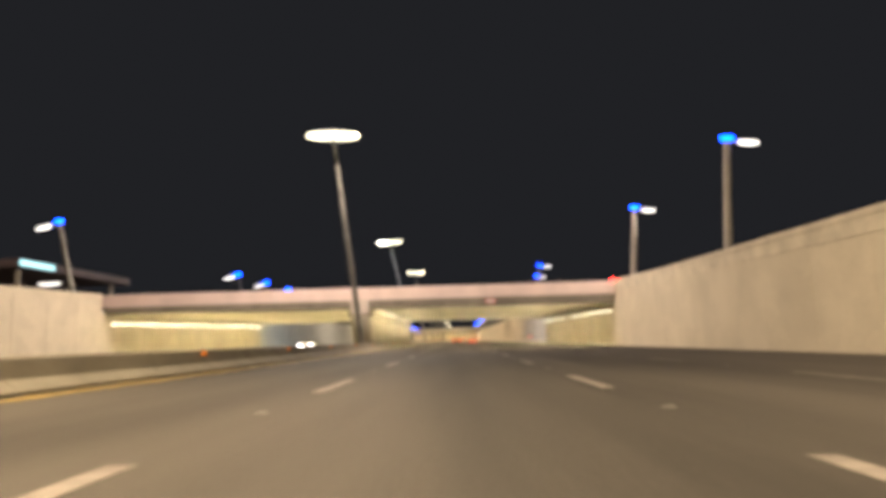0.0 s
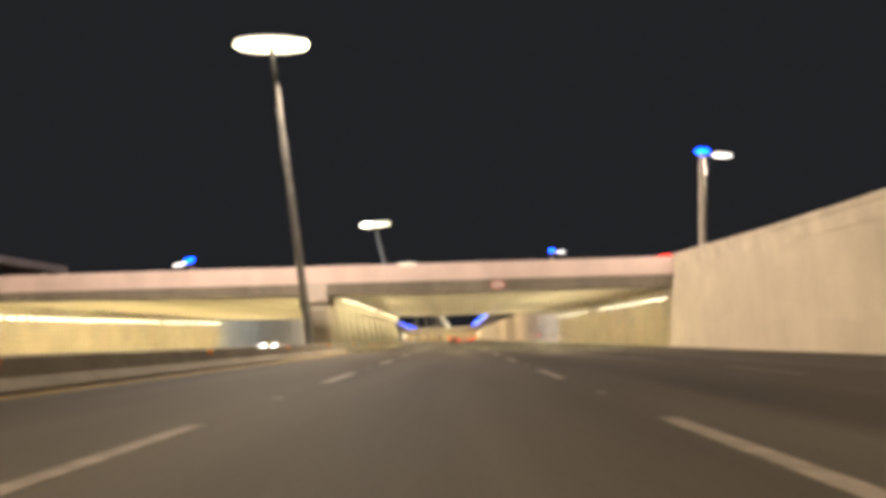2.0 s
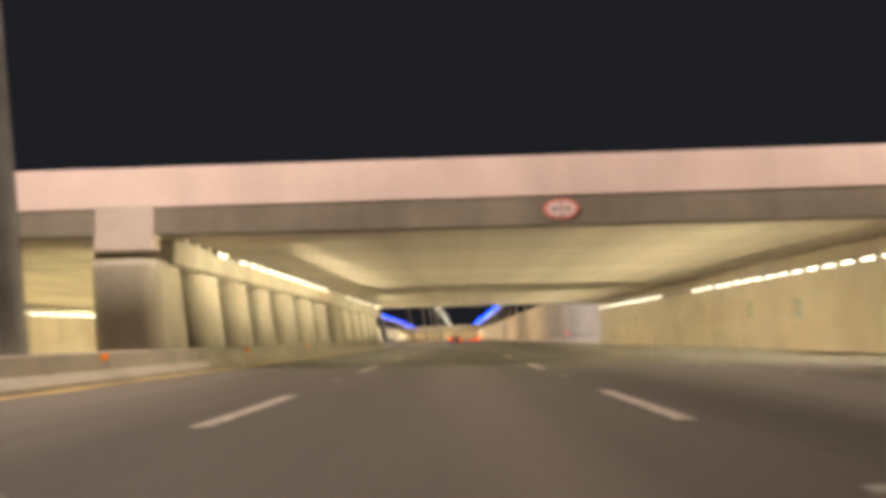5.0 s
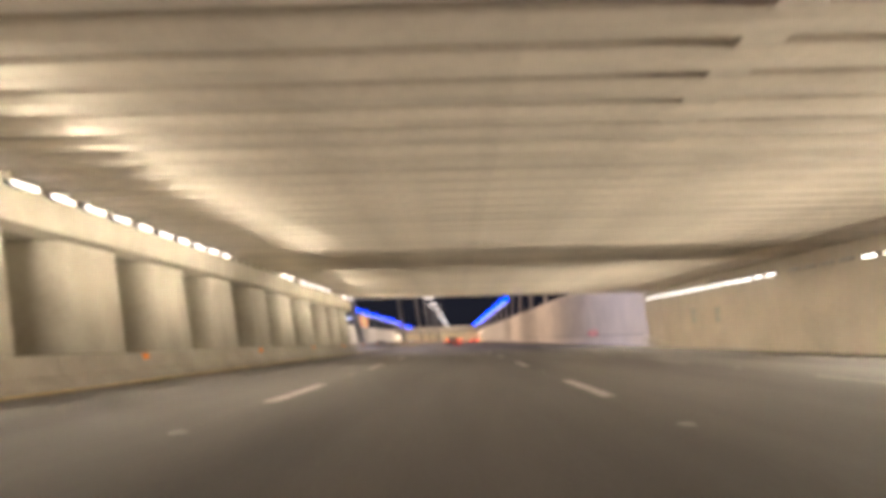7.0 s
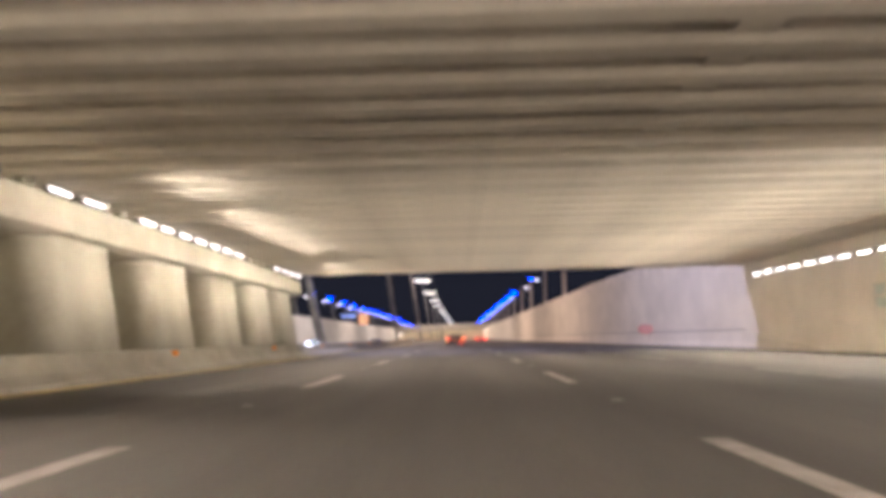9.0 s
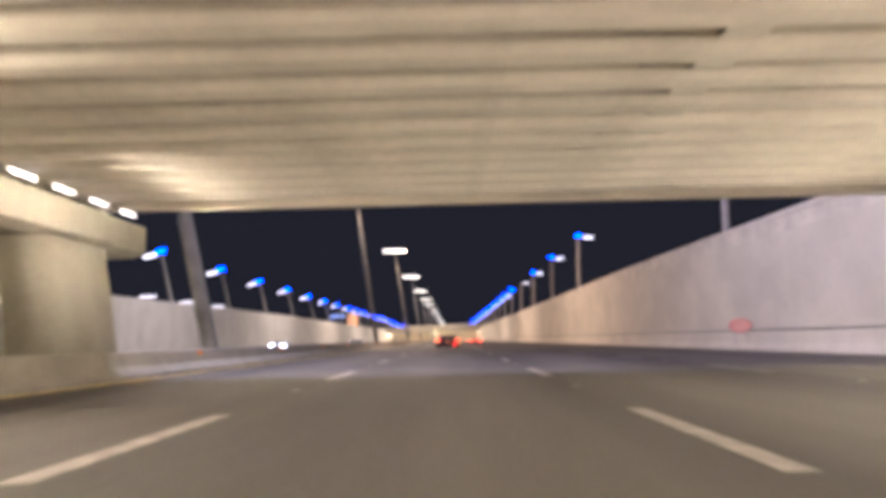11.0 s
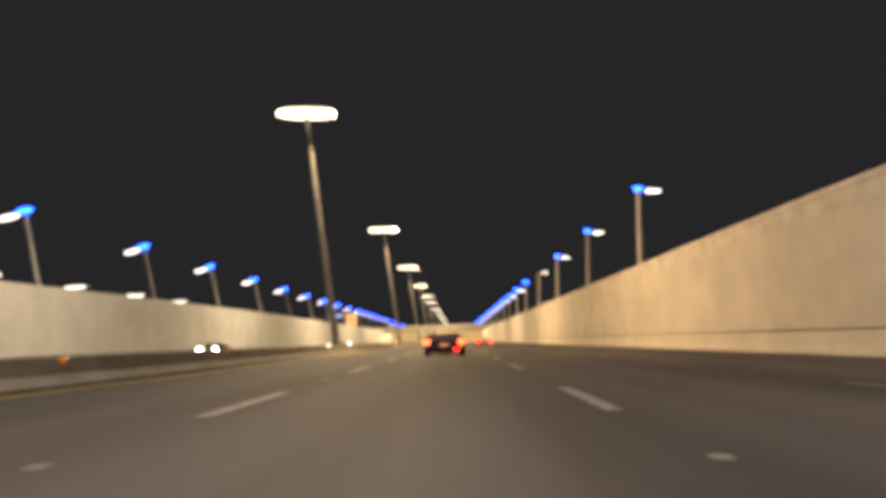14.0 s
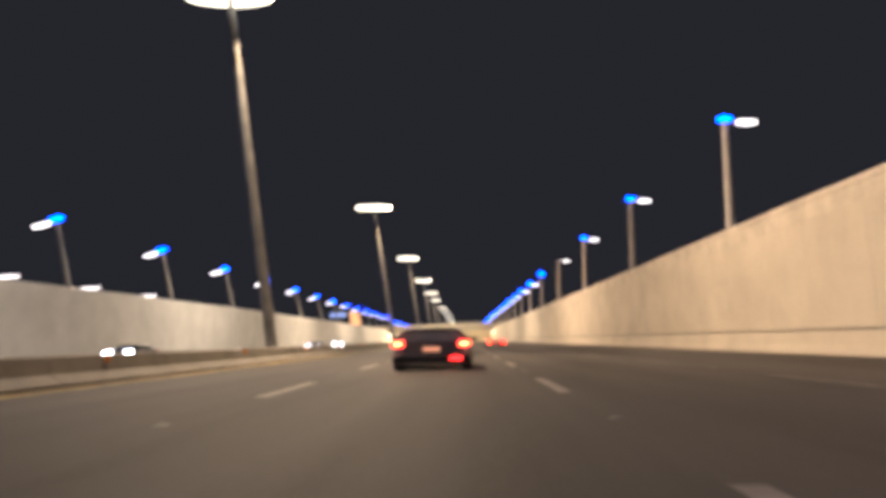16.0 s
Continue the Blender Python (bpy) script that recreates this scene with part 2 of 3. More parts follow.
def part(name, bm, mat, parent=None, label="", fall=0.0, smooth=False):
    for v in bm.verts:
        v.co.z -= fall * v.co.x
    if smooth:
        for e in bm.edges:
            if len(e.link_faces) == 2 and e.calc_face_angle() > 0.75:
                e.smooth = False
    mesh = bpy.data.meshes.new(name)
    bm.to_mesh(mesh)
    bm.free()
    mesh.materials.append(mat)
    if smooth:
        for p in mesh.polygons:
            p.use_smooth = True
    ob = new(name, mesh)
    ob.parent = parent
    return tagged(ob, label)


def empty(name, label, category, group="", kind="", at=None):
    ob = tagged(new(name), label, category, group, kind)
    if at is not None:
        ob.matrix_world = at
    return ob


def shared(name, mesh, parent, at):
    ob = new(name, mesh)
    ob.parent = parent
    ob.matrix_basis = at
    return ob


def ground_z(x):
    return -ROAD_FALL * x


# ---------------------------------------------------------------- ground and carriageways
UPPER = 5.5
bm = bmesh.new()
along_y(bm, ((-3000, UPPER - 8), (-37.6, UPPER - 8), (-37.6, UPPER), (-3000, UPPER)), ((-400, keep), (165, keep), (190, lambda x, z: (x, z + 0.3)), (4000, lambda x, z: (x, z + 0.3))))
along_y(bm, ((16.9, UPPER - 8), (3000, UPPER - 8), (3000, UPPER), (16.9, UPPER)), ((-400, lambda x, z: (x, z - 0.4)), (72, lambda x, z: (x, z - 0.4)), (130, lambda x, z: (x, z + 0.55)), (4000, lambda x, z: (x, z + 0.55))))
box(bm, -37.6, 16.9, 548.8, 4000, UPPER - 8, UPPER)
box(bm, -37.6, 16.9, -400, -70, UPPER - 8, UPPER)
tagged(part("ground", bm, SOIL), "dark sandy desert ground above the sunken road", "ground", kind="structure")

road = part("road", fresh_box(-9.0, 16.4, -70, 548.6, -0.6, 0), ASPHALT, fall=ROAD_FALL)
tagged(road, "grey worn asphalt road in the underpass", "road", kind="structure")
far_road = part("road", fresh_box(-37.4, -9.0, -70, 548.6, -0.6, 0), ASPHALT, fall=ROAD_FALL)
tagged(far_road, "grey asphalt of the opposite carriageway", "road", kind="structure")

# ---------------------------------------------------------------- retaining walls
def ramp(y, *stops):
    """Straight lines through (y, z) stops."""
    for (a, za), (b, zb) in zip(stops, stops[1:]):
        if y < b:
            return za + (zb - za) * max(0, y - a) / (b - a)
    return stops[-1][1]


def right_top(y):
    return ramp(y, (20, 5.25), (57, 5.85), (72, 6.35), (131, 6.2), (170, 6.54))


def left_top(y):
    return ramp(y, (40, 6.45), (72, 7.1), (180, 7.1), (215, 7.4), (270, 7.7))


def retaining_wall(name, side, x, top, label, mat):
    wall = part(name, fresh_box(x + 0.05 * side, x + 0.6 * side, -70, 548.6, -1.6, 4.6) if side > 0 else fresh_box(x - 0.6, x - 0.05, -70, 548.6, -0.6, 5.4), mat)
    tagged(wall, label, "wall", kind="structure")
    step = 4.8
    for i in range(-14, 80):
        y0, y1 = i * step + 0.02, (i + 1) * step - 0.02
        if 72.3 < y1 and y0 < 129.8:
            zt0 = zt1 = 4.1 if side > 0 else 5.2
        else:
            zt0, zt1 = top(y0) - 1.0, top(y1) - 1.0
        base = -0.9 if side > 0 else 0.6
        skin = CONCRETE if y1 < 130 else mat    # beige before and under the overpass, to suit the warmer light there
        b = bmesh.new()
        v = [b.verts.new(p) for p in ((x, y0, base), (x, y1, base), (x, y1, zt1), (x, y0, zt0), (x + 0.1 * side, y0, base), (x + 0.1 * side, y1, base), (x + 0.1 * side, y1, zt1), (x + 0.1 * side, y0, zt0))]
        for f in ((0, 1, 2, 3), (7, 6, 5, 4), (0, 3, 7, 4), (1, 5, 6, 2), (3, 2, 6, 7), (0, 4, 5, 1)):
            b.faces.new([v[k] for k in f])
        bmesh.ops.recalc_face_normals(b, faces=b.faces)
        part("panel", b, skin, wall)
        if not (72.3 < y1 and y0 < 129.8):
            b = bmesh.new()
            x0, x1 = sorted((x - 0.035 * side, x + 0.5 * side))
            rise = 0.68 if side > 0 else 1.0
            along_y(b, ((x0, 0), (x1, 0), (x1, rise), (x0, rise)), ((y0 - 0.01, lambda p, q: (p, q + top(y0) - 1.0)), (y1 + 0.01, lambda p, q: (p, q + top(y1) - 1.0))))
            part("coping", b, COPING if side > 0 else skin, wall, "smooth concrete coping band")
            if side > 0:
                b = bmesh.new()
                along_y(b, ((x - 0.06, 0.684), (x + 0.52, 0.684), (x + 0.52, 1.0), (x - 0.05, 1.0), (x - 0.085, 0.97), (x - 0.085, 0.72)), ((y0 - 0.01, lambda p, q: (p, q + top(y0) - 1.0)), (y1 + 0.01, lambda p, q: (p, q + top(y1) - 1.0))))
                part("cap", b, COPING, wall, "projecting top edge")
    # plain run beyond the panels
    b = bmesh.new()
    x0, x1 = sorted((x - 0.02 * side, x + 0.5 * side))
    box(b, x0, x1, 80 * step, 548.6, -1.2, top(400))
    part("wall_run", b, mat, wall)
    return wall


wall_east = retaining_wall("wall_east", 1, 16.0, right_top, "tall beige concrete retaining wall with coping and panel joints", CONCRETE)
wall_west = retaining_wall("wall_west", -1, -37.0, left_top, "pale concrete retaining wall across the opposite carriageway", WEST_CONCRETE)
tagged(part("wall_south", fresh_box(-37, 17, -70.5, -70, -2, 6), CONCRETE), "plain concrete end wall", "wall", kind="structure")

# made-up wall that fills the dark opening under the far overpass
tagged(part("wall_north", fresh_box(-38, 17, 547.9, 548.7, -1.5, 7.4), CONCRETE), "pale concrete wall added to close the view under the far overpass", "wall", kind="structure")

# barriers
def safety_barrier(name, pieces, profile, label, mat):
    thing = empty(name, label, "barrier", kind="structure")
    for y0, y1 in pieces:
        b = bmesh.new()
        along_y(b, profile, ((y0 + 0.015, keep), (y1 - 0.015, keep)))
        part("segment", b, mat, thing, fall=ROAD_FALL)
    return thing


safety_barrier("wall_barrier", [(130 + 6 * i, 136 + 6 * i) for i in range(50)],
               ((15.55, 0.0), (15.55, 0.12), (15.68, 0.4), (15.75, 1.02), (15.98, 1.02), (15.98, 0.0)), "cream concrete safety barrier along the retaining wall", CONCRETE)
b = bmesh.new()
along_y(b, ((15.55, 0.0), (15.55, 0.12), (15.68, 0.4), (15.75, 1.02), (15.98, 1.02), (15.98, 0.0)), ((121.0, lambda p, q: (15.98 - 0.2 * (15.98 - p), 0.05 * q)), (129.985, keep)))
part("terminal", b, CONCRETE, bpy.data.objects["wall_barrier"], "tapered end piece", fall=ROAD_FALL)
# thin dark strip standing in for the shadow gap above the barrier
edge = fresh_box(15.70, 15.98, 130.2, 430, 1.024, 1.09, 0.01)
part("top_edge", edge, EDGE_GIRDER, bpy.data.objects["wall_barrier"], "dark strip for the shadow gap on the barrier", fall=ROAD_FALL)
median = safety_barrier("median_barrier", [(-64 + 6 * i, -58 + 6 * i) for i in range(90)],
                        ((-8.12, -0.02), (-8.14, 0.09), (-8.45, 0.29), (-8.57, 0.66), (-8.61, 0.69), (-9.59, 0.69), (-9.63, 0.66), (-9.75, 0.29), (-10.06, 0.09), (-10.08, -0.02)), "grey concrete median barrier with a sloping foot", BARRIER)

# ---------------------------------------------------------------- overpass
Y0, Y1 = 72.6, 129.8
SOFFIT = 4.32
RISE = 0.005    # the soffit climbs along the road
bridge = empty("overpass_bridge", "wide beige concrete overpass on girders over the road", "bridge")
part("deck", fresh_box(-37.9, 16.9, Y0 + 0.4, Y1 - 0.4, 5.36, 5.6), GIRDER, bridge, fall=DECK_FALL)
part("parapet", fresh_box(-38.2, 17.2, Y0 - 0.03, Y0 + 0.35, 5.18, 6.47, 0.015), PARAPET, bridge, "pale pinkish parapet", fall=DECK_FALL - 0.0055)
part("parapet", fresh_box(-38.2, 17.2, Y1 - 0.35, Y1 + 0.03, 5.5, 6.8, 0.015), PARAPET, bridge, "pale pinkish parapet", fall=DECK_FALL)


def girder_mesh(name, x0, x1, mat):
    b = bmesh.new()
    prof = ((-0.20, 0.0), (0.20, 0.0), (0.335, 0.12), (0.335, 0.22), (0.12, 0.36), (0.12, 0.60), (0.25, 0.75), (-0.25, 0.75), (-0.12, 0.60), (-0.12, 0.36), (-0.335, 0.22), (-0.335, 0.12))
    ends = []
    for x in (x0, x1):
        ends.append([b.verts.new((x, p, SOFFIT + q - DECK_FALL * x)) for p, q in prof])
    k = len(prof)
    for i in range(k):
        b.faces.new((ends[0][i], ends[0][(i + 1) % k], ends[1][(i + 1) % k], ends[1][i]))
    b.faces.new(ends[0][::-1])
    b.faces.new(ends[1])
    bmesh.ops.recalc_face_normals(b, faces=b.faces)
    mesh = bpy.data.meshes.new(name)
    b.to_mesh(mesh)
    b.free()
    mesh.materials.append(mat)
    return mesh


RIGHT_GIRDER = girder_mesh("girder", -10.3, 15.95, GIRDER)
LEFT_GIRDER = girder_mesh("girder_far", -37.0, -10.9, GIRDER)
count, GIRDER_Y, GIRDER_STEP = 53, 73.755, 1.05
for i in range(count):
    y = GIRDER_Y + GIRDER_STEP * i
    shared("girder", RIGHT_GIRDER, bridge, pose(0, y, RISE * (y - Y0)))
    shared("girder", LEFT_GIRDER, bridge, pose(0, y, RISE * (y - Y0)))
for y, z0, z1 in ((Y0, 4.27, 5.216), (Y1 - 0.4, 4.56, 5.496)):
    face, words = (EDGE_GIRDER, "grey-brown edge girder") if y == Y0 else (GIRDER, "pale edge girder")
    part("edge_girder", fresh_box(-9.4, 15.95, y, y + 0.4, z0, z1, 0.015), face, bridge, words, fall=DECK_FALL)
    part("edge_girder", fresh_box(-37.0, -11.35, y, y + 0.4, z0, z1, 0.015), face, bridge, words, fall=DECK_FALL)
    part("bearing_block", fresh_box(-11.3, -9.42, y - 0.06, y + 0.4, z0 - 0.48, z1, 0.02), BLOCK, bridge, "pale block over the pier line", fall=DECK_FALL)
for x in (3.58, -23.0):
    b = bmesh.new()
    along_y(b, ((x, SOFFIT + 0.09), (x + 0.58, SOFFIT + 0.09), (x + 0.58, 5.05), (x, 5.05)), ((Y0 + 0.45, keep), (Y1 - 0.45, lambda p, q: (p, q + RISE * (Y1 - Y0)))))
    part("diaphragm", b, GIRDER, bridge, fall=DECK_FALL)

# pier line in the median
pier_line = empty("pier_line", "row of tapered concrete piers carrying the overpass", "piers")
b = bmesh.new()
along_y(b, ((-9.05, 3.62), (-9.05, 4.4), (-11.65, 4.4), (-11.65, 3.62), (-11.3, 3.48), (-9.4, 3.48)), ((73.2, keep), (131.3, lambda p, q: (p, q + 0.16))))
part("cap_beam", b, PIER, pier_line, "long concrete cap beam")
PIER_ENDS = (74.6, 78.2, 81.8, 85.5, 90.2, 95.0, 99.9, 104.9, 110.0, 115.2, 120.3, 125.2, 129.8)    # the far face of each


def pier_mesh(length):
    """A wall pier with rounded ends whose shaft leans out from under the cap beam to fit the camera's view."""
    b = bmesh.new()
    r, rings = 0.62, []
    for z, cx, grow in ((0.5, -9.93, 0.04), (3.4, -10.28, 0.0), (3.66, -10.31, 0.0)):
        ring = []
        for qx, qy, a0 in ((1, 1, 0), (-1, 1, 90), (-1, -1, 180), (1, -1, 270)):
            for k in range(7):
                a = radians(a0 + 15 * k)
                ring.append(b.verts.new((cx + qx * (1.05 + grow - r) + r * math.cos(a), qy * (length / 2 + grow - r) + r * math.sin(a), z)))
        rings.append(ring)
    for lo, hi in zip(rings, rings[1:]):
        for i in range(len(lo)):
            j = (i + 1) % len(lo)
            b.faces.new((lo[i], lo[j], hi[j], hi[i]))
    b.faces.new(rings[0][::-1])
    b.faces.new(rings[-1])
    return b


short = part("pier", pier_mesh(2.55), PIER, pier_line, smooth=True)
long = part("pier", pier_mesh(3.5), PIER, pier_line, smooth=True)
for i, far in enumerate(PIER_ENDS):
    model, length = (short, 2.55) if i < 4 else (long, 3.5)
    at = pose(0, far - length / 2, 0)
    if i in (0, 4):
        model.matrix_basis = at
    else:
        shared("pier", model.data, pier_line, at)
kicker = part("kicker_block", fresh_box(-9.3, -9.06, -0.2, 0.2, 4.38, 4.78, 0.02), PIER, pier_line)
for i in range(count - 1):
    y = GIRDER_Y + GIRDER_STEP * (i + 0.5)
    at = pose(0, y, RISE * (y - Y0))
    if i == 0:
        kicker.matrix_basis = at
    else:
        shared("kicker_block", kicker.data, pier_line, at)
part("plinth", fresh_box(-11.6, -8.76, 71.9, 131.3, 0.3, 0.87, 0.03), BARRIER, pier_line, "concrete plinth under the piers")

# ---------------------------------------------------------------- high masts in the median
def lamp_mast(at, n):
    """n: the height of the lamp crown along the pole."""
    thing = empty("high_mast_lamp", "tall grey steel mast in the median with a lit lamp crown", "lamp mast", "median masts")
    part("base_plate", tube(bmesh.new(), 0, 0, -0.3, -0.24, 0.36, 0.36, 16), MAST_STEEL, thing)
    part("pole", tube(bmesh.new(), 0, 0, -0.24, n - 0.1, 0.29, 0.17, 16), MAST_STEEL, thing, smooth=True)
    part("collar", tube(bmesh.new(), 0, 0, 8.9, 9.2, 0.245, 0.243, 16), MAST_STEEL, thing, "steel joint collar")
    LOOKS_LEVEL = Matrix.Translation((0, 0, n)) @ Matrix.Rotation(radians(9), 4, "Y") @ Matrix.Translation((0, 0, -n))    # the crown is turned to look level from the camera
    crown = part("crown", tube(bmesh.new(), 0, 0, n - 0.1, n + 0.25, 0.5, 0.8, 16), MAST_STEEL, thing)
    for k in range(8):
        a = k * math.pi / 4
        b = bmesh.new()
        box(b, 0.5, 2.3, -0.4, 0.4, n + 0.1, n + 0.24)
        bmesh.ops.bevel(b, geom=b.edges[:], offset=0.06, segments=2, profile=0.5, affect="EDGES")
        bmesh.ops.transform(b, verts=b.verts, matrix=LOOKS_LEVEL @ Matrix.Diagonal((1, 0.42, 1, 1)) @ Matrix.Rotation(a, 4, "Z"))
        part("luminaire", b, MAST_STEEL, crown)
        b = bmesh.new()
        low = [b.verts.new((x, y, n - 0.22)) for x, y in ((0.6, -0.22), (2.3, -0.9), (2.5, 0.0), (2.3, 0.9), (0.6, 0.22))]
        high = [b.verts.new((v.co.x, v.co.y, n + 0.096)) for v in low]
        b.faces.new(low[::-1])
        b.faces.new(high)
        for i in range(5):
            b.faces.new((low[i], low[(i + 1) % 5], high[(i + 1) % 5], high[i]))
        bmesh.ops.transform(b, verts=b.verts, matrix=LOOKS_LEVEL @ Matrix.Diagonal((1, 0.42, 1, 1)) @ Matrix.Rotation(a, 4, "Z"))
        part("lens", b, MAST_GLOW, crown, "glowing lamp glass")
    thing.matrix_world = at
    return thing


LEAN = -7.0
for my, _, length, _ in MASTS:
    rise = 0 if my < 545 else UPPER - 0.97    # past the closing wall they stand on the upper ground
    foot, lean = {65.8: (-9.28, -6.65), 136.8: (-9.05, -11.2), 196.6: (-9.4, -6.4)}.get(my, (-9.2, LEAN))    # feet and leans fit the camera's view; the mast behind the overpass leans most
    lamp_mast(pose(foot, my, 0.97 + rise, 0, lean, 0), length - rise)


# ---------------------------------------------------------------- street lamps on top of the walls
def street_lamp(at, side, group, foot, broad=1.0, paint=None):
    """foot: the height of the base plate, on the ground or on the wall's top; broad: enlarges the lamp glasses,
    standing in for glare.
    """
    thing = empty("street_lamp", "steel street lamp with blue accent light and white lantern", "street lamp", group)
    paint = paint or POST_PAINT
    part("pole", tube(bmesh.new(), 0, 0, foot + 0.02, 8.0, 0.26, 0.21, 12), paint, thing, smooth=True)
    part("base_plate", fresh_box(-0.28, 0.28, -0.34, 0.34, foot - 0.25, foot + 0.05), STEEL, thing)
    part("arm", fresh_box(min(0, side * 1.5), max(0, side * 1.5), -0.07, 0.07, 7.88, 8.0, 0.02), paint, thing)
    part("accent_light", ellipsoid(0, 0, 8.22, 0.5 * broad, 0.34, 0.2 * broad), BLUE_GLOW, thing, "glowing blue accent light")
    far = 2.1 if side > 0 else 2.35
    mid, half = side * (far + 0.62) / 2, (far - 0.62) / 2
    lantern = part("lantern", ellipsoid(mid, 0, 8.12, half * 0.96, 0.3, 0.1), STEEL, thing)
    part("lens", ellipsoid(mid, 0, 7.98, half * (0.6 + 0.4 * broad), 0.34, 0.145 * broad), WHITE_GLOW, lantern, "glowing white lamp glass")
    thing.matrix_world = at
    return thing


def unlit(thing, name):
    """One lamp head of this post is out."""
    for ob in thing.children_recursive:
        if ob.name.split(".")[0] == name:
            ob.data = ob.data.copy()
            ob.data.materials[0] = DARK_METAL


lamp = street_lamp(pose(17.26, RIGHT_LAMPS[0], UPPER - 0.4, 0, 4.8, 0), 1, "lamps above the right wall", 0.2)
copy_thing(lamp, pose(15.0, 127.0, 5.6, 0, 2.5, 0))    # at the corner of the overpass deck
for y in RIGHT_LAMPS[1:]:
    if y == 308:
        lamp = street_lamp(pose(17.6, y, UPPER + 0.55, 0, 2.5, 0), 1, "lamps above the right wall", 0.2, 1.75)
        unlit(lamp, "lens")
        tagged(lamp, "steel street lamp with blue light, its lantern out")
        continue
    if y == 334:
        lamp = street_lamp(pose(17.6, y, UPPER + 0.55, 0, 2.5, 0), 1, "lamps above the right wall", 0.2, 1.75)
        continue
    made = copy_thing(lamp, pose(17.26, y, UPPER - 0.4, 0, 4.8, 0) if y < 100 else pose(17.6, y, UPPER + 0.55, 0, 2.5, 0))
    if y == 282:
        unlit(made, "accent_light")
        tagged(made, "steel street lamp with white lantern, its blue light out")
# the left poles take the darker steel to look dimmer lit than the right ones
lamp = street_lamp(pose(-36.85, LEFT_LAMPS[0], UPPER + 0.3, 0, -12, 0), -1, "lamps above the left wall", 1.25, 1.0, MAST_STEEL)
for y in LEFT_LAMPS[1:]:
    if y == 121.0:
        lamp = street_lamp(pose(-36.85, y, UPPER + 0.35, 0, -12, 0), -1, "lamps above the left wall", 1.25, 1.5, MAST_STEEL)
        continue
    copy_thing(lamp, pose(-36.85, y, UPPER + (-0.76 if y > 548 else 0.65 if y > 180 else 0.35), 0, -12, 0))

# a red light of unknown source; its post and hood are made up
red_light = empty("red_warning_lamp", "red light of unknown source beside the overpass, on a made-up post", "warning lamp", at=pose(17.95, 80.0, 5.2))
part("post", tube(bmesh.new(), 0, 0, -0.3, 1.56, 0.06, 0.05, 10), STEEL, red_light)
part("hood", fresh_box(-0.62, 0.62, -0.02, 0.2, 1.56, 1.92, 0.04), DARK_METAL, red_light)
for dx in (-0.3, 0.3):
    part("lens", ellipsoid(dx, -0.03, 1.74, 0.27, 0.08, 0.15), FAR_RED, red_light, "glowing red lamp glass")


def side_road_lamp(at):
    thing = empty("side_road_lamp", "slim street lamp on the frontage road with a white lantern", "street lamp", "frontage road lamps")
    part("pole", tube(bmesh.new(), 0, 0, 0.0, 7.0, 0.14, 0.1, 10), STEEL, thing)
    lantern = part("lantern", fresh_box(-2.0, 1.6, -0.3, 0.3, 7.02, 7.2, 0.06, 2), STEEL, thing)
    part("lens", ellipsoid(-0.2, 0, 6.9, 1.9, 0.32, 0.2), WHITE_GLOW, lantern, "glowing white lamp glass")
    thing.matrix_world = at
    return thing


lamp = side_road_lamp(pose(-65, 213.4, UPPER + 0.3))
for i in range(1, 5):
    copy_thing(lamp, pose(-65, 213.4 + 22.3 * i, UPPER + 0.3))
copy_thing(lamp, pose(-65, 109.5, UPPER))

# ---------------------------------------------------------------- lamps under the overpass
def wall_lamp(at, label, group, side, tilt, lit):
    """A floodlight box: an opaque housing with a lit glass that faces the road and a little upwards."""
    thing = empty("wall_light", label, "wall light", group)
    turn = Matrix.Rotation(radians(tilt) * side, 3, "Y")
    b = fresh_box(-0.08, 0.08, -0.45, 0.45, -0.06, 0.06, 0.02)
    bmesh.ops.rotate(b, verts=b.verts, cent=(0, 0, 0), matrix=turn)
    housing = part("housing", b, STEEL, thing)
    x0, x1 = sorted((side * 0.084, side * 0.102))
    b = fresh_box(x0, x1, -0.41, 0.41, -0.034, 0.034)
    bmesh.ops.rotate(b, verts=b.verts, cent=(0, 0, 0), matrix=turn)
    part("diffuser", b, lit, housing, "glowing white glass")
    part("bracket", fresh_box(*sorted((-side * 0.16, -side * 0.08)), -0.08, 0.08, -0.05, 0.05), DARK_METAL, thing)
    thing.matrix_world = at
    return thing


def lamp_row(runs, x, z, slope, side, tilt, label, group, lit):
    made = None
    for y0, y1 in runs:
        n = max(1, round((y1 - y0) / 1.4))
        for i in range(n):
            y = y0 + (y1 - y0) * (i + 0.5) / n
            at = pose(x, y, z + slope * (y - 72))
            if made is None:
                made = wall_lamp(at, label, group, side, tilt, lit)
            else:
                copy_thing(made, at)


lamp_row(RIGHT_RUNS, 15.84, 3.28, 0.006, -1, 38, "lit box lamp fixed to the underpass wall", "lamps on the right underpass wall", glow("bright_tube_glass", (1.0, 0.90, 0.66), 7.0))
lamp_row(LEFT_RUNS, -8.89, 4.30, 0.007, 1, 15, "lit box lamp along the cap beam", "lamps along the cap beam", TUBE_GLOW)
# assumed fixtures, hidden behind the beam, for the added light on the opposite wall
lamp_row(LEFT_RUNS, -11.81, 4.34, 0.007, -1, 15, "unseen box lamp added along the far side of the cap beam", "lamps along the far side of the cap beam", TUBE_GLOW)
lamp_row(FAR_RUNS, -36.84, 4.05, 0.013, 1, 25, "lit box lamp fixed to the opposite wall", "lamps on the opposite wall", glow("floodlight_glass", (1.0, 0.86, 0.58), 14.0))

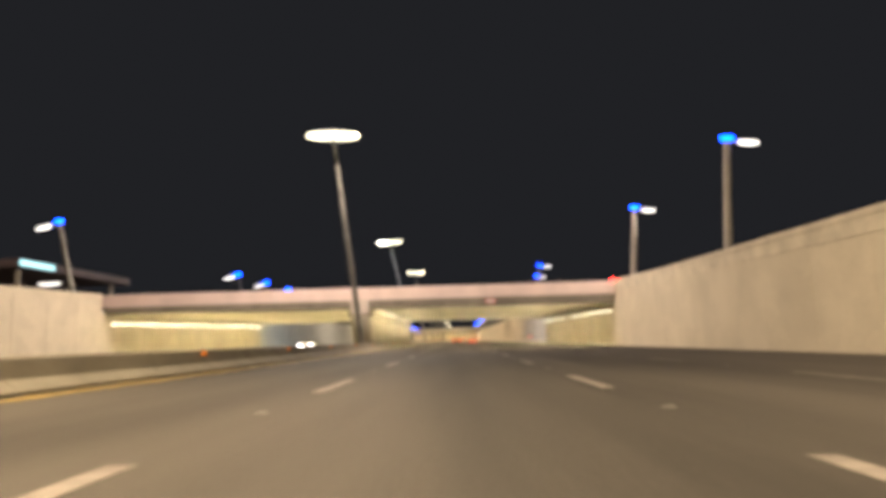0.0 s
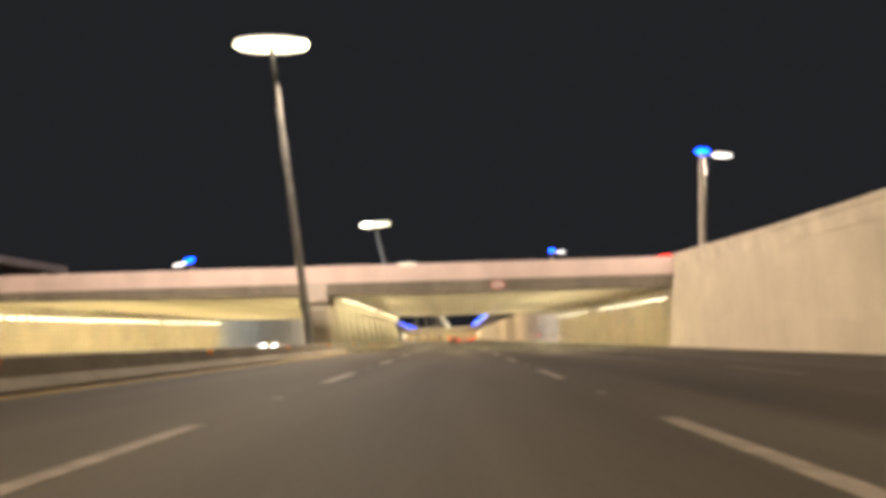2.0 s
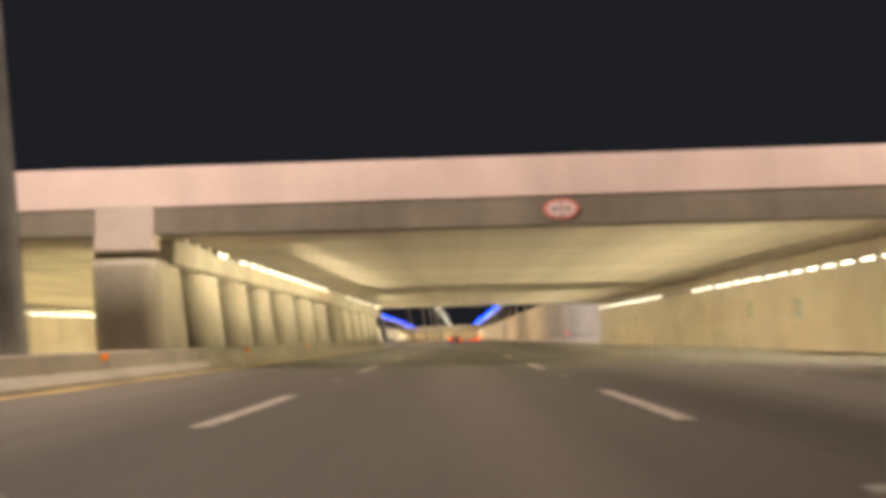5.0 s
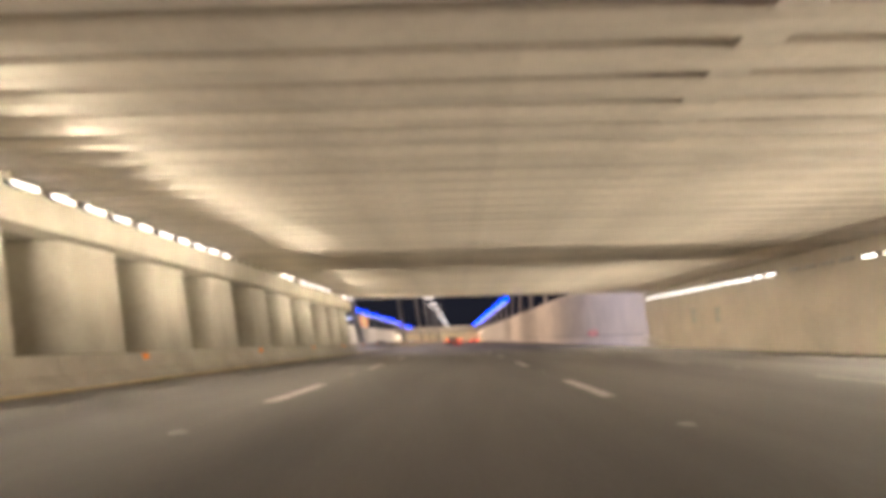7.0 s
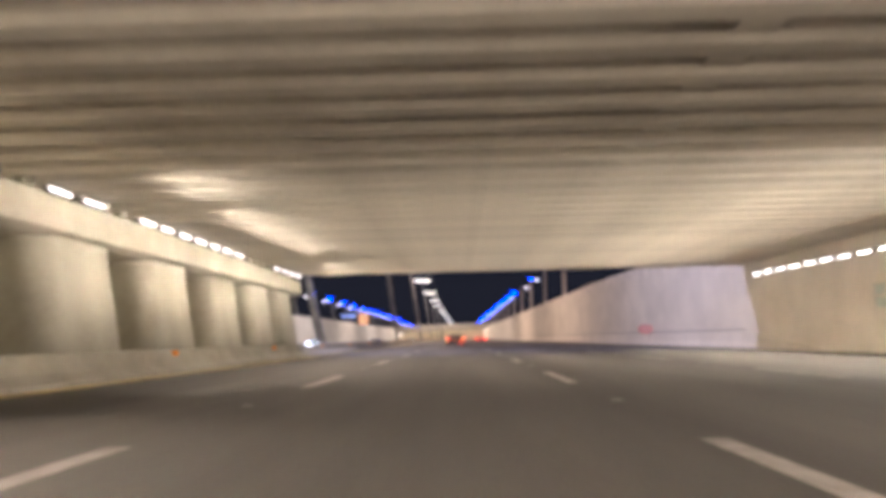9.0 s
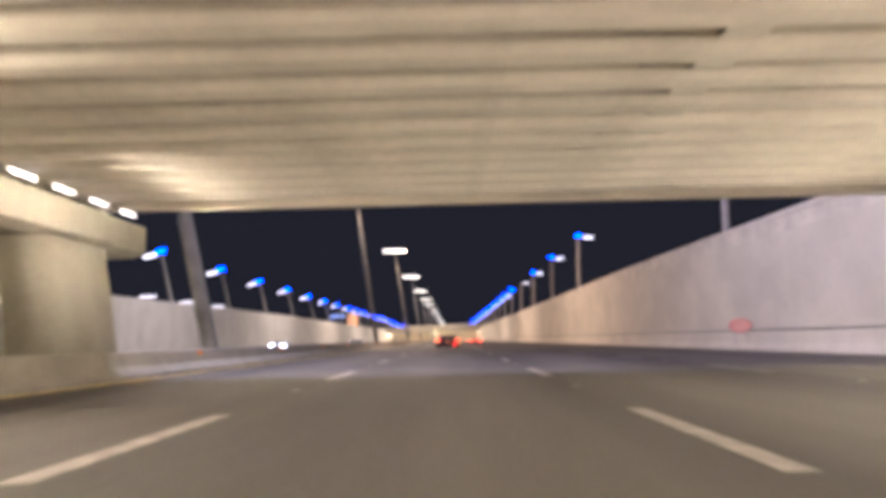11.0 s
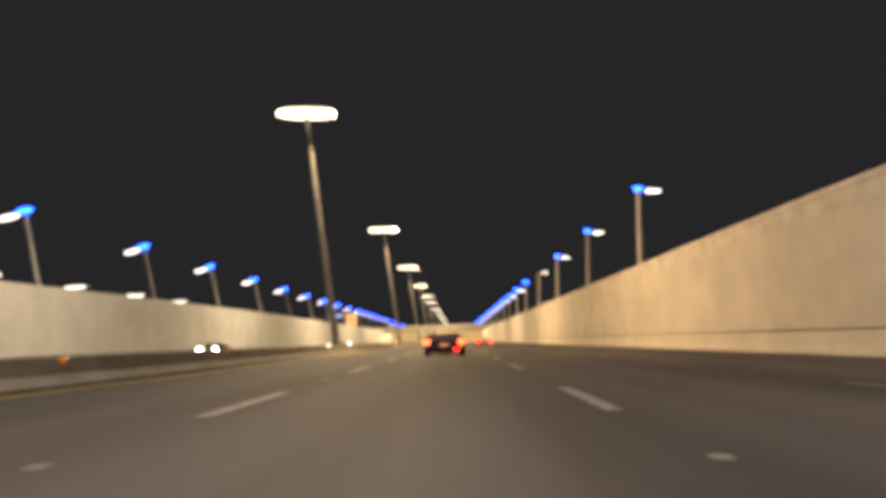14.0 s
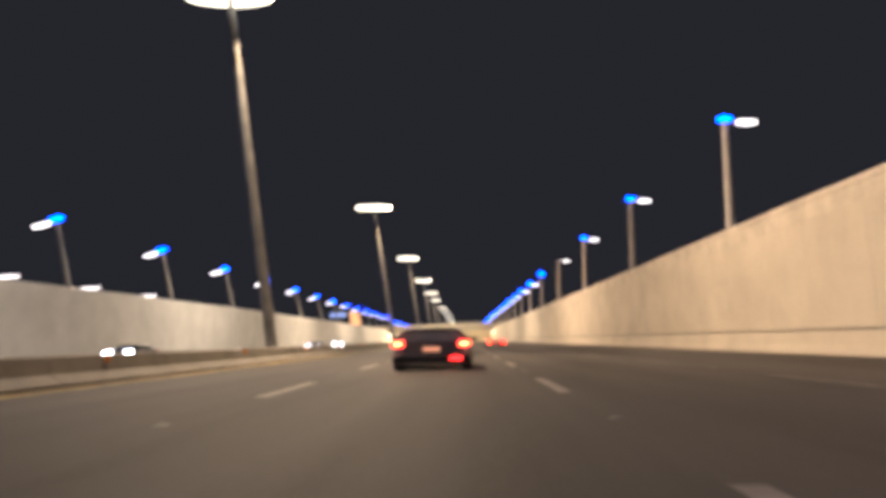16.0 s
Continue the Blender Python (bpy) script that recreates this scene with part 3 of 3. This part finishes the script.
lamp_row(((98.4, 104.2),), 15.84, 3.28, 0.006, -1, 38, "grey box lamp on the underpass wall, switched off", "lamps out on the underpass wall", plain("dark_lamp_glass", (0.42, 0.40, 0.36), 0.3))

# ---------------------------------------------------------------- signs
sign = empty("height_limit_sign", "round red-rimmed white height limit sign on the girder", "road sign")
part("rim", tube(bmesh.new(), 0, 0, -0.04, 0.0, 1.0, 1.0, 40, "y"), SIGN_RED, sign)
part("face", tube(bmesh.new(), 0, 0, -0.05, -0.041, 0.8, 0.8, 40, "y"), SIGN_WHITE, sign)
for sgn in (1, -1):
    b = bmesh.new()
    across_x(b, ((-0.056, sgn * 0.8), (-0.0505, sgn * 0.8), (-0.0505, sgn * 0.42), (-0.056, sgn * 0.42)), lambda y, z: 0.02 + 0.5 * abs(abs(z) - 0.42))
    part("arrow", b, SIGN_BLACK, sign, "black triangle")
for x0, x1 in ((-0.5, -0.22), (-0.12, 0.12), (0.22, 0.5)):
    part("bar", fresh_box(x0, x1, -0.056, -0.0505, -0.22, 0.22), SIGN_BLACK, sign)
# the round sign is scaled to an oval to fit the camera's view
sign.matrix_world = Matrix.Translation((3.22, Y0 - 0.002, 4.70)) @ Matrix.Diagonal((0.56, 1, 0.325, 1))

marker = empty("red_round_sign", "round red road sign on two short posts by the wall", "road sign")
# reds paled to imitate headlight glow returned by this sign
part("disc", tube(bmesh.new(), 0, 0, -0.03, 0.0, 0.60, 0.60, 32, "y"), plain("brightened_sign_red", (0.90, 0.38, 0.33), 0.4), marker)
part("face", tube(bmesh.new(), 0, 0, -0.04, -0.031, 0.42, 0.42, 32, "y"), plain("sign_pink", (0.96, 0.50, 0.44), 0.4), marker, "pale red face")
for x in (-0.3, 0.3):
    part("post", fresh_box(x - 0.025, x + 0.025, 0.0, 0.05, -1.45, 0.2), POST_PAINT, marker)
# squashed in height, likewise shaped for the camera's view
marker.matrix_world = Matrix.Translation((15.0, 147.1, 0.95)) @ Matrix.Diagonal((1, 1, 0.62, 1)) @ pose(0, 0, 0)

notice = None
for y, z in ((89.5, 1.75), (84.3, 1.6), (117.5, 1.8), (113.4, 1.72)):
    at = pose(15.9, y, z)
    if notice is None:
        notice = empty("wall_notice", "pale green notice plate on the underpass wall", "sign", "wall notices", at=at)
        part("plate", fresh_box(0.0, 0.06, -0.5, 0.5, -0.5, 0.5, 0.01), material("notice_board", (0.52, 0.47, 0.38), 0.6), notice)
        part("panel", fresh_box(-0.012, -0.004, -0.3, 0.3, 0.06, 0.42), SIGN_GREEN, notice, "faded green field")
        part("panel", fresh_box(-0.012, -0.004, -0.3, 0.3, -0.42, -0.06), SIGN_GREEN, notice, "faded green field")
    else:
        copy_thing(notice, at)

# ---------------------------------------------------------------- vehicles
# W and H are given wide and low to fit the camera's view
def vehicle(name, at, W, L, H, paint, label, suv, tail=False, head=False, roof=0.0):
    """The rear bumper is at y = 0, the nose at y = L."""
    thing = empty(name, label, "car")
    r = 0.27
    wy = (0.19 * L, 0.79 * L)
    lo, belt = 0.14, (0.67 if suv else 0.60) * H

    def half(y, z):
        w = W / 2 * (1 - 0.05 * max(0, (0.35 * H - z) / (0.35 * H)) - 0.03 * max(0, (z - 0.45 * H) / (0.2 * H)))
        end = min(y, L - y)
        return w * (1 - 0.10 * max(0, 1 - end / (0.12 * L)) ** 2)

    arch = []
    for c in wy[::-1]:
        arch += [(c + 0.35 * math.cos(a), max(lo, r + 0.34 * math.sin(a) - 0.02)) for a in [math.pi * k / 8 for k in range(9)]]
    bonnet = 0.57 * H if suv else 0.54 * H
    outline = [(0.02, 0.26), (0.0, 0.40 * H), (0.05, belt - 0.03), (0.10, belt), (0.70 * L, belt), (0.74 * L, bonnet + 0.015), (0.95 * L, bonnet - 0.05), (0.985 * L, 0.42 * H), (L, 0.3 * H), (0.985 * L, lo + 0.02)] + arch + [(0.06, lo + 0.02)]
    body = part("body", across_x(bmesh.new(), outline, half), paint, thing)
    mod = body.modifiers.new("edge", "BEVEL")
    mod.width, mod.segments, mod.limit_method = 0.03, 2, "ANGLE"

    if suv:
        cabin = [(0.09, belt - 0.01), (0.30, 0.93 * H), (0.42, 0.96 * H), (0.48 * L, 0.96 * H), (0.53 * L, 0.93 * H), (0.715 * L, belt - 0.01)]
    else:
        cabin = [(0.16 * L, belt - 0.01), (0.31 * L, 0.95 * H), (0.36 * L, H), (0.50 * L, H), (0.56 * L, 0.96 * H), (0.73 * L, belt - 0.01)]

    def upper(y, z):
        return W / 2 * (0.955 - (0.33 if suv else 0.17) * (z - belt) / (H - belt))

    greenhouse = part("cabin", across_x(bmesh.new(), cabin, upper), paint, thing)
    mod = greenhouse.modifiers.new("edge", "BEVEL")
    mod.width, mod.segments, mod.limit_method = 0.035, 2, "ANGLE"

    def side_pane(y0a, y0b, y1a, y1b):
        z0, z1 = belt + 0.02, 0.90 * H
        for s in (-1, 1):
            b = bmesh.new()
            ring = [(y0a, z0), (y1a, z0), (y1b, z1), (y0b, z1)]
            vi = [b.verts.new((s * (upper(y, z) - 0.02), y, z)) for y, z in ring]
            vo = [b.verts.new((s * (upper(y, z) + 0.006), y, z)) for y, z in ring]
            b.faces.new(vi)
            b.faces.new(vo)
            for i in range(4):
                b.faces.new((vi[i], vi[(i + 1) % 4], vo[(i + 1) % 4], vo[i]))
            bmesh.ops.recalc_face_normals(b, faces=b.faces)
            part("side_window", b, GLASS, greenhouse)

    if suv:
        side_pane(0.30, 0.44, 0.23 * L, 0.23 * L)
        side_pane(0.25 * L, 0.25 * L, 0.43 * L, 0.43 * L)
        side_pane(0.45 * L, 0.45 * L, 0.66 * L, 0.545 * L)
    else:
        side_pane(0.25 * L, 0.33 * L, 0.44 * L, 0.44 * L)
        side_pane(0.46 * L, 0.46 * L, 0.68 * L, 0.57 * L)

    def slope_pane(pname, a, b_, inset):
        (ya, za), (yb, zb) = a, b_
        ny, nz = (zb - za), -(yb - ya)
        k = math.hypot(ny, nz)
        ny, nz = ny / k, nz / k
        if (ya < L / 2) == (ny > 0):
            ny, nz = -ny, -nz
        b = bmesh.new()
        vs = []
        for off in (0.008, -0.02):
            for (y, z), f in (((ya, za), 0), ((ya, za), 1), ((yb, zb), 1), ((yb, zb), 0)):
                w = (upper(y, z) - inset) * (1 if f else -1)
                vs.append(b.verts.new((w, y + ny * off, z + nz * off)))
        b.faces.new(vs[:4])
        b.faces.new(vs[4:])
        for i in range(4):
            b.faces.new((vs[i], vs[(i + 1) % 4], vs[4 + (i + 1) % 4], vs[4 + i]))
        bmesh.ops.recalc_face_normals(b, faces=b.faces)
        part(pname, b, BRIGHTENED_GLASS if pname == "rear_window" else GLASS, greenhouse)

    def mix(p, q, f):
        return (p[0] + (q[0] - p[0]) * f, p[1] + (q[1] - p[1]) * f)

    slope_pane("rear_window", mix(cabin[0], cabin[1], 0.14), mix(cabin[0], cabin[1], 0.86), 0.12)
    slope_pane("windscreen", mix(cabin[-1], cabin[-2], 0.1), mix(cabin[-1], cabin[-2], 0.9), 0.1)

    part("rear_bumper", fresh_box(-W * 0.47, W * 0.47, -0.07, 0.10, 0.22, 0.40, 0.04, 2), RUBBER if suv else paint, thing, "dark lower bumper")
    part("front_bumper", fresh_box(-W * 0.46, W * 0.46, L - 0.10, L + 0.05, 0.18, 0.38, 0.04, 2), paint, thing)
    part("bumper_trim", fresh_box(-W * 0.46, W * 0.46, -0.085, -0.02, 0.36 * H, 0.36 * H + 0.035, 0.01), CHROME, thing, "pale bumper step")
    part("number_plate", fresh_box(-0.26, 0.26, -0.03, -0.012, 0.44 * H, 0.44 * H + 0.13, 0.006), PLATE_GLOW if tail else SIGN_WHITE, thing, "plain number plate")
    for s in (-1, 1):
        lampx = s * W * 0.405
        if tail:
            t = part("tail_lamp", fresh_box(lampx - 0.2, lampx + 0.17, -0.045, 0.12, belt - 0.15, belt + 0.02, 0.03, 2), RED_GLOW if suv else FAR_RED, thing, "lit red tail lamp")
            part("bulb", fresh_box(lampx - 0.13, lampx + 0.11, -0.06, -0.046, belt - 0.11, belt - 0.03, 0.006), HOT_GLOW, t)
        else:
            part("tail_lamp", fresh_box(lampx - 0.2, lampx + 0.17, -0.02, 0.12, belt - 0.14, belt + 0.02, 0.03, 2), SIGN_RED, thing)
        b = fresh_box(s * W * 0.36 - 0.3, s * W * 0.36 + 0.3, L - 0.2, L + 0.012, bonnet - 0.19, bonnet - 0.03, 0.03, 2)
        part("headlamp", b, HEAD_GLOW if head else CHROME, thing, "lit white headlamp" if head else "")
        m0, m1 = sorted((s * (W / 2 - 0.04), s * (W / 2 + 0.2)))
        part("wing_mirror", fresh_box(m0, m1, 0.655 * L, 0.69 * L, belt + 0.01, belt + 0.13, 0.03, 2), DARK_METAL, thing)
        part("door_handle", fresh_box(*sorted((s * (W / 2 - 0.06), s * (W / 2 + 0.012))), 0.30 * L, 0.34 * L, belt - 0.09, belt - 0.06, 0.008), CHROME, thing)
        part("sill", fresh_box(*sorted((s * (W / 2 - 0.12), s * (W / 2 + 0.015))), wy[0] + 0.42, wy[1] - 0.42, lo, lo + 0.07, 0.02), DARK_METAL, thing)
        for c in wy:
            x0, x1 = sorted((s * (W / 2 - 0.30), s * (W / 2 - 0.02)))
            wheel = part("wheel", tube(bmesh.new(), c, r, x0 + 0.02, x1 - 0.02, r * 0.62, r * 0.62, 20, "x"), DARK_METAL, thing)
            b = tube(bmesh.new(), c, r, x0, x1, r, r, 28, "x")
            bmesh.ops.bevel(b, geom=[e for e in b.edges if abs(e.verts[0].co.x - e.verts[1].co.x) < 0.01], offset=0.04, segments=2, profile=0.5, affect="EDGES")
            part("tyre", b, RUBBER, wheel)
            part("rim", tube(bmesh.new(), c, r, *(sorted((s * (W / 2 - 0.05), s * (W / 2 - 0.012)))), r * 0.62, r * 0.62, 20, "x"), STEEL, wheel)
    if suv:
        part("fog_lamp", fresh_box(W * 0.22, W * 0.37, -0.10, -0.071, 0.31, 0.39, 0.012), RED_GLOW, thing, "lit red rear fog lamp")
        part("tailgate", fresh_box(-W * 0.37, W * 0.37, -0.008, 0.04, 0.385 * H, belt - 0.02, 0.012), SHADED_PLUM, thing, "tailgate panel darkened for the shade on the rear")
        part("exhaust_pipe", tube(bmesh.new(), -W * 0.3, 0.2, -0.06, 0.25, 0.035, 0.035, 12, "y"), CHROME, thing)
        for s in (-1, 1):
            part("mud_flap", fresh_box(s * W * 0.42 - 0.13, s * W * 0.42 + 0.13, wy[0] - 0.36, wy[0] - 0.34, 0.1, 0.28), RUBBER, thing)
            for c in wy:
                b = bmesh.new()
                ring = []
                for k in range(10):
                    a = math.pi * k / 9
                    ring.append([b.verts.new((s * (W / 2 + ox), c + rr * math.cos(a), max(0.16, r + rr * math.sin(a) - 0.02))) for ox, rr in ((-0.06, 0.33), (0.02, 0.34), (0.02, 0.41), (-0.06, 0.43))])
                for p, q in zip(ring, ring[1:]):
                    for m in range(4):
                        b.faces.new((p[m], p[(m + 1) % 4], q[(m + 1) % 4], q[m]))
                bmesh.ops.recalc_face_normals(b, faces=b.faces)
                part("wheel_arch", b, SILVER, thing, "silver wheel arch flare")
        part("spoiler", fresh_box(-W * 0.31, W * 0.31, 0.20, 0.5, 0.945 * H, 0.985 * H, 0.015), DARK_METAL, thing)
        part("wiper", fresh_box(-0.3, 0.25, 0.13, 0.15, belt + 0.07, belt + 0.085), DARK_METAL, thing)
        for s in (-1, 1):
            b = bmesh.new()
            box(b, s * W * 0.315 - 0.025, s * W * 0.315 + 0.025, 0.55, 0.46 * L, 0.985 * H, 1.01 * H)
            box(b, s * W * 0.315 - 0.025, s * W * 0.315 + 0.025, 0.60, 0.68, 0.95 * H, 0.985 * H)
            box(b, s * W * 0.315 - 0.025, s * W * 0.315 + 0.025, 0.42 * L, 0.44 * L, 0.95 * H, 0.985 * H)
            part("roof_rail", b, STEEL, thing)
    thing.matrix_world = at
    return thing


SILVER = plain("silver_paint", (0.20, 0.19, 0.19), 0.3, 0.6, 0.6)
MAROON = plain("dark_plum_paint", (0.15, 0.10, 0.10), 0.35, 0.2, 0.6)
# tailgate colour darkened to carry the shade on the car's rear
SHADED_PLUM = plain("shaded_tailgate_plum", (0.06, 0.035, 0.04), 0.3, 0.2, 0.6)
RED_CAR = plain("red_paint", (0.30, 0.02, 0.02), 0.3, 0.1, 0.6)
WHITE_CAR = plain("white_paint", (0.7, 0.7, 0.68), 0.3, 0.0, 0.6)
CROSS = math.degrees(math.atan(ROAD_FALL))


def on_road(x, y, turn=0.0):
    return pose(x, y, ground_z(x) + 0.002, 0, CROSS, 0) @ pose(0, 0, 0, 0, 0, turn)


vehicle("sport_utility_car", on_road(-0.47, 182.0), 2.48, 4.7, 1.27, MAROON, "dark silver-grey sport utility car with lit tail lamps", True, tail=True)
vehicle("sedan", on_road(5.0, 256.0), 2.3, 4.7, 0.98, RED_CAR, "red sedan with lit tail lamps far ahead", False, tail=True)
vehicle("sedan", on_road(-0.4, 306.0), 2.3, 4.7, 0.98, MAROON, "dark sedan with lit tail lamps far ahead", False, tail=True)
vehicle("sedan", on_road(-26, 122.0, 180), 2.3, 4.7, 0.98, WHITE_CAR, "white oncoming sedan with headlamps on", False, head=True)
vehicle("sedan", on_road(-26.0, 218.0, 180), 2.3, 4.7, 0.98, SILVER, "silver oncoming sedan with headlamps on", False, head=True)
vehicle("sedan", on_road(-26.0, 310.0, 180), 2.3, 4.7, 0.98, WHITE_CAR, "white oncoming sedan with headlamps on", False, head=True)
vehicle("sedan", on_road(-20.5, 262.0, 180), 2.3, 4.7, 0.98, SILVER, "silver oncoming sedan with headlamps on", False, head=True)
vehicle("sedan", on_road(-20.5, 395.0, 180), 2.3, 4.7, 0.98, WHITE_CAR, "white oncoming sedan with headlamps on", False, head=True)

# ---------------------------------------------------------------- distance
far_bridge = empty("far_overpass", "distant pale concrete overpass across the road", "bridge")
part("parapet", fresh_box(-60, 60, 500, 500.6, 6.6, 9.2, 0.02), PIER, far_bridge)
part("deck", fresh_box(-60, 60, 500.7, 530, 6.4, 7.4), GIRDER, far_bridge)
part("girder", fresh_box(-60, 60, 500.2, 501.0, 5.4, 6.59), PIER, far_bridge)
for i in range(5):
    part("pier", fresh_box(-11.5, -9.5, 502 + 6 * i, 505 + 6 * i, 0.2, 6.4, 0.1), PIER, far_bridge)
for x in (-36.7, 15.7):
    part("wall_light", fresh_box(x - 0.15, x + 0.15, 503, 528, 4.6, 4.9), WHITE_GLOW, far_bridge, "lit lamp strip")

tower = empty("advertising_tower", "tall orange-lit advertising tower with a bright side panel", "billboard")
part("panel", fresh_box(-88.5, -80.5, 700, 702, 15, 26.0, 0.1), glow("orange_panel", (1.0, 0.47, 0.18), 1.0), tower, "glowing orange panel")
part("side_sign", fresh_box(-104, -91.5, 701, 702, 23.0, 26.0, 0.1), glow("pale_blue_panel", (0.42, 0.55, 1.0), 0.75), tower, "glowing pale blue panel")
part("bracket", fresh_box(-91.7, -88.3, 701, 701.8, 24.0, 25.0), STEEL, tower)
part("leg", fresh_box(-87, -82, 700.3, 701.7, UPPER, 15.1), STEEL, tower)

station = empty("roadside_canopy", "dim roadside canopy building with a lit cyan sign band", "building")
part("roof", fresh_box(-84, -64, 100, 134, 14.2, 15.4, 0.05), material("canopy_sheet", (0.3, 0.22, 0.22), 0.6), station)
part("sign_band", fresh_box(-63.98, -63.8, 100, 108.5, 14.4, 15.2, 0.02), glow("cyan_sign", (0.5, 0.9, 0.95), 1.4), station, "glowing cyan sign band")
for y in (103, 117, 131):
    part("column", fresh_box(-66.4, -65.8, y - 0.3, y + 0.3, UPPER, 14.2), CONCRETE, station)

# ---------------------------------------------------------------- road markings, studs and reflectors
dash = part("lane_dash", fresh_box(-0.11, 0.11, -2.0, 2.0, 0.0, 0.006), WHITE_PAINT, road)
first_dash = True
DASH_SHIFT = {-2: -0.38, -1: 0.2, 0: 0.12, 1: -0.1, 2: -0.5, 4: -0.4, 6: -0.2, 7: -0.4, 8: -0.38, 9: -0.7, 10: -0.4, 11: 0.1}    # single dashes shifted along the road to fit the camera's view
for x in (-2.87, 2.15, 7.25):
    if x > 7:
        dash = part("lane_dash", fresh_box(-0.11, 0.11, -2.0, 2.0, 0.0, 0.006), FAINT_PAINT, road, "faded lane dash")
        first_dash = True
    for i in range(-4, 34):
        y = 38.87 + 11.316 * i + DASH_SHIFT.get(i, 0.0)
        at = pose(x, y, ground_z(x) + 0.001, 0, CROSS, 0)
        if first_dash:
            dash.matrix_basis, first_dash = at, False
        else:
            shared("lane_dash", dash.data, road, at)
stud = None
for x in (-2.87, 2.15, 7.25):
    for i in range(-4, 26):
        y = 38.87 + 11.316 * (i + 0.5) - 0.1
        at = pose(x, y, ground_z(x), 0, CROSS, 0)
        if stud is None:
            b = bmesh.new()
            bmesh.ops.create_uvsphere(b, u_segments=12, v_segments=6, radius=0.09, matrix=Matrix.Diagonal((1, 1, 0.25, 1)))
            stud = part("road_stud", b, STUD, road)
            stud.matrix_basis = at
        else:
            shared("road_stud", stud.data, road, at)
tagged(part("edge_line", fresh_box(-7.99, -7.71, -60, 540, 0.0, 0.006), YELLOW_PAINT, road, "worn yellow edge line", fall=ROAD_FALL), kind="structure")
reflector = None
for i in range(-13, 22):
    y = 145.3 + 11.05 * i
    if reflector is None:
        reflector = part("reflector", fresh_box(-0.1, 0.1, -0.07, 0.07, -0.075, 0.075, 0.012), AMBER, median, "orange reflector")
        reflector.matrix_basis = pose(-8.53, y, 0.78)
    else:
        shared("reflector", reflector.data, median, pose(-8.53, y, 0.78))
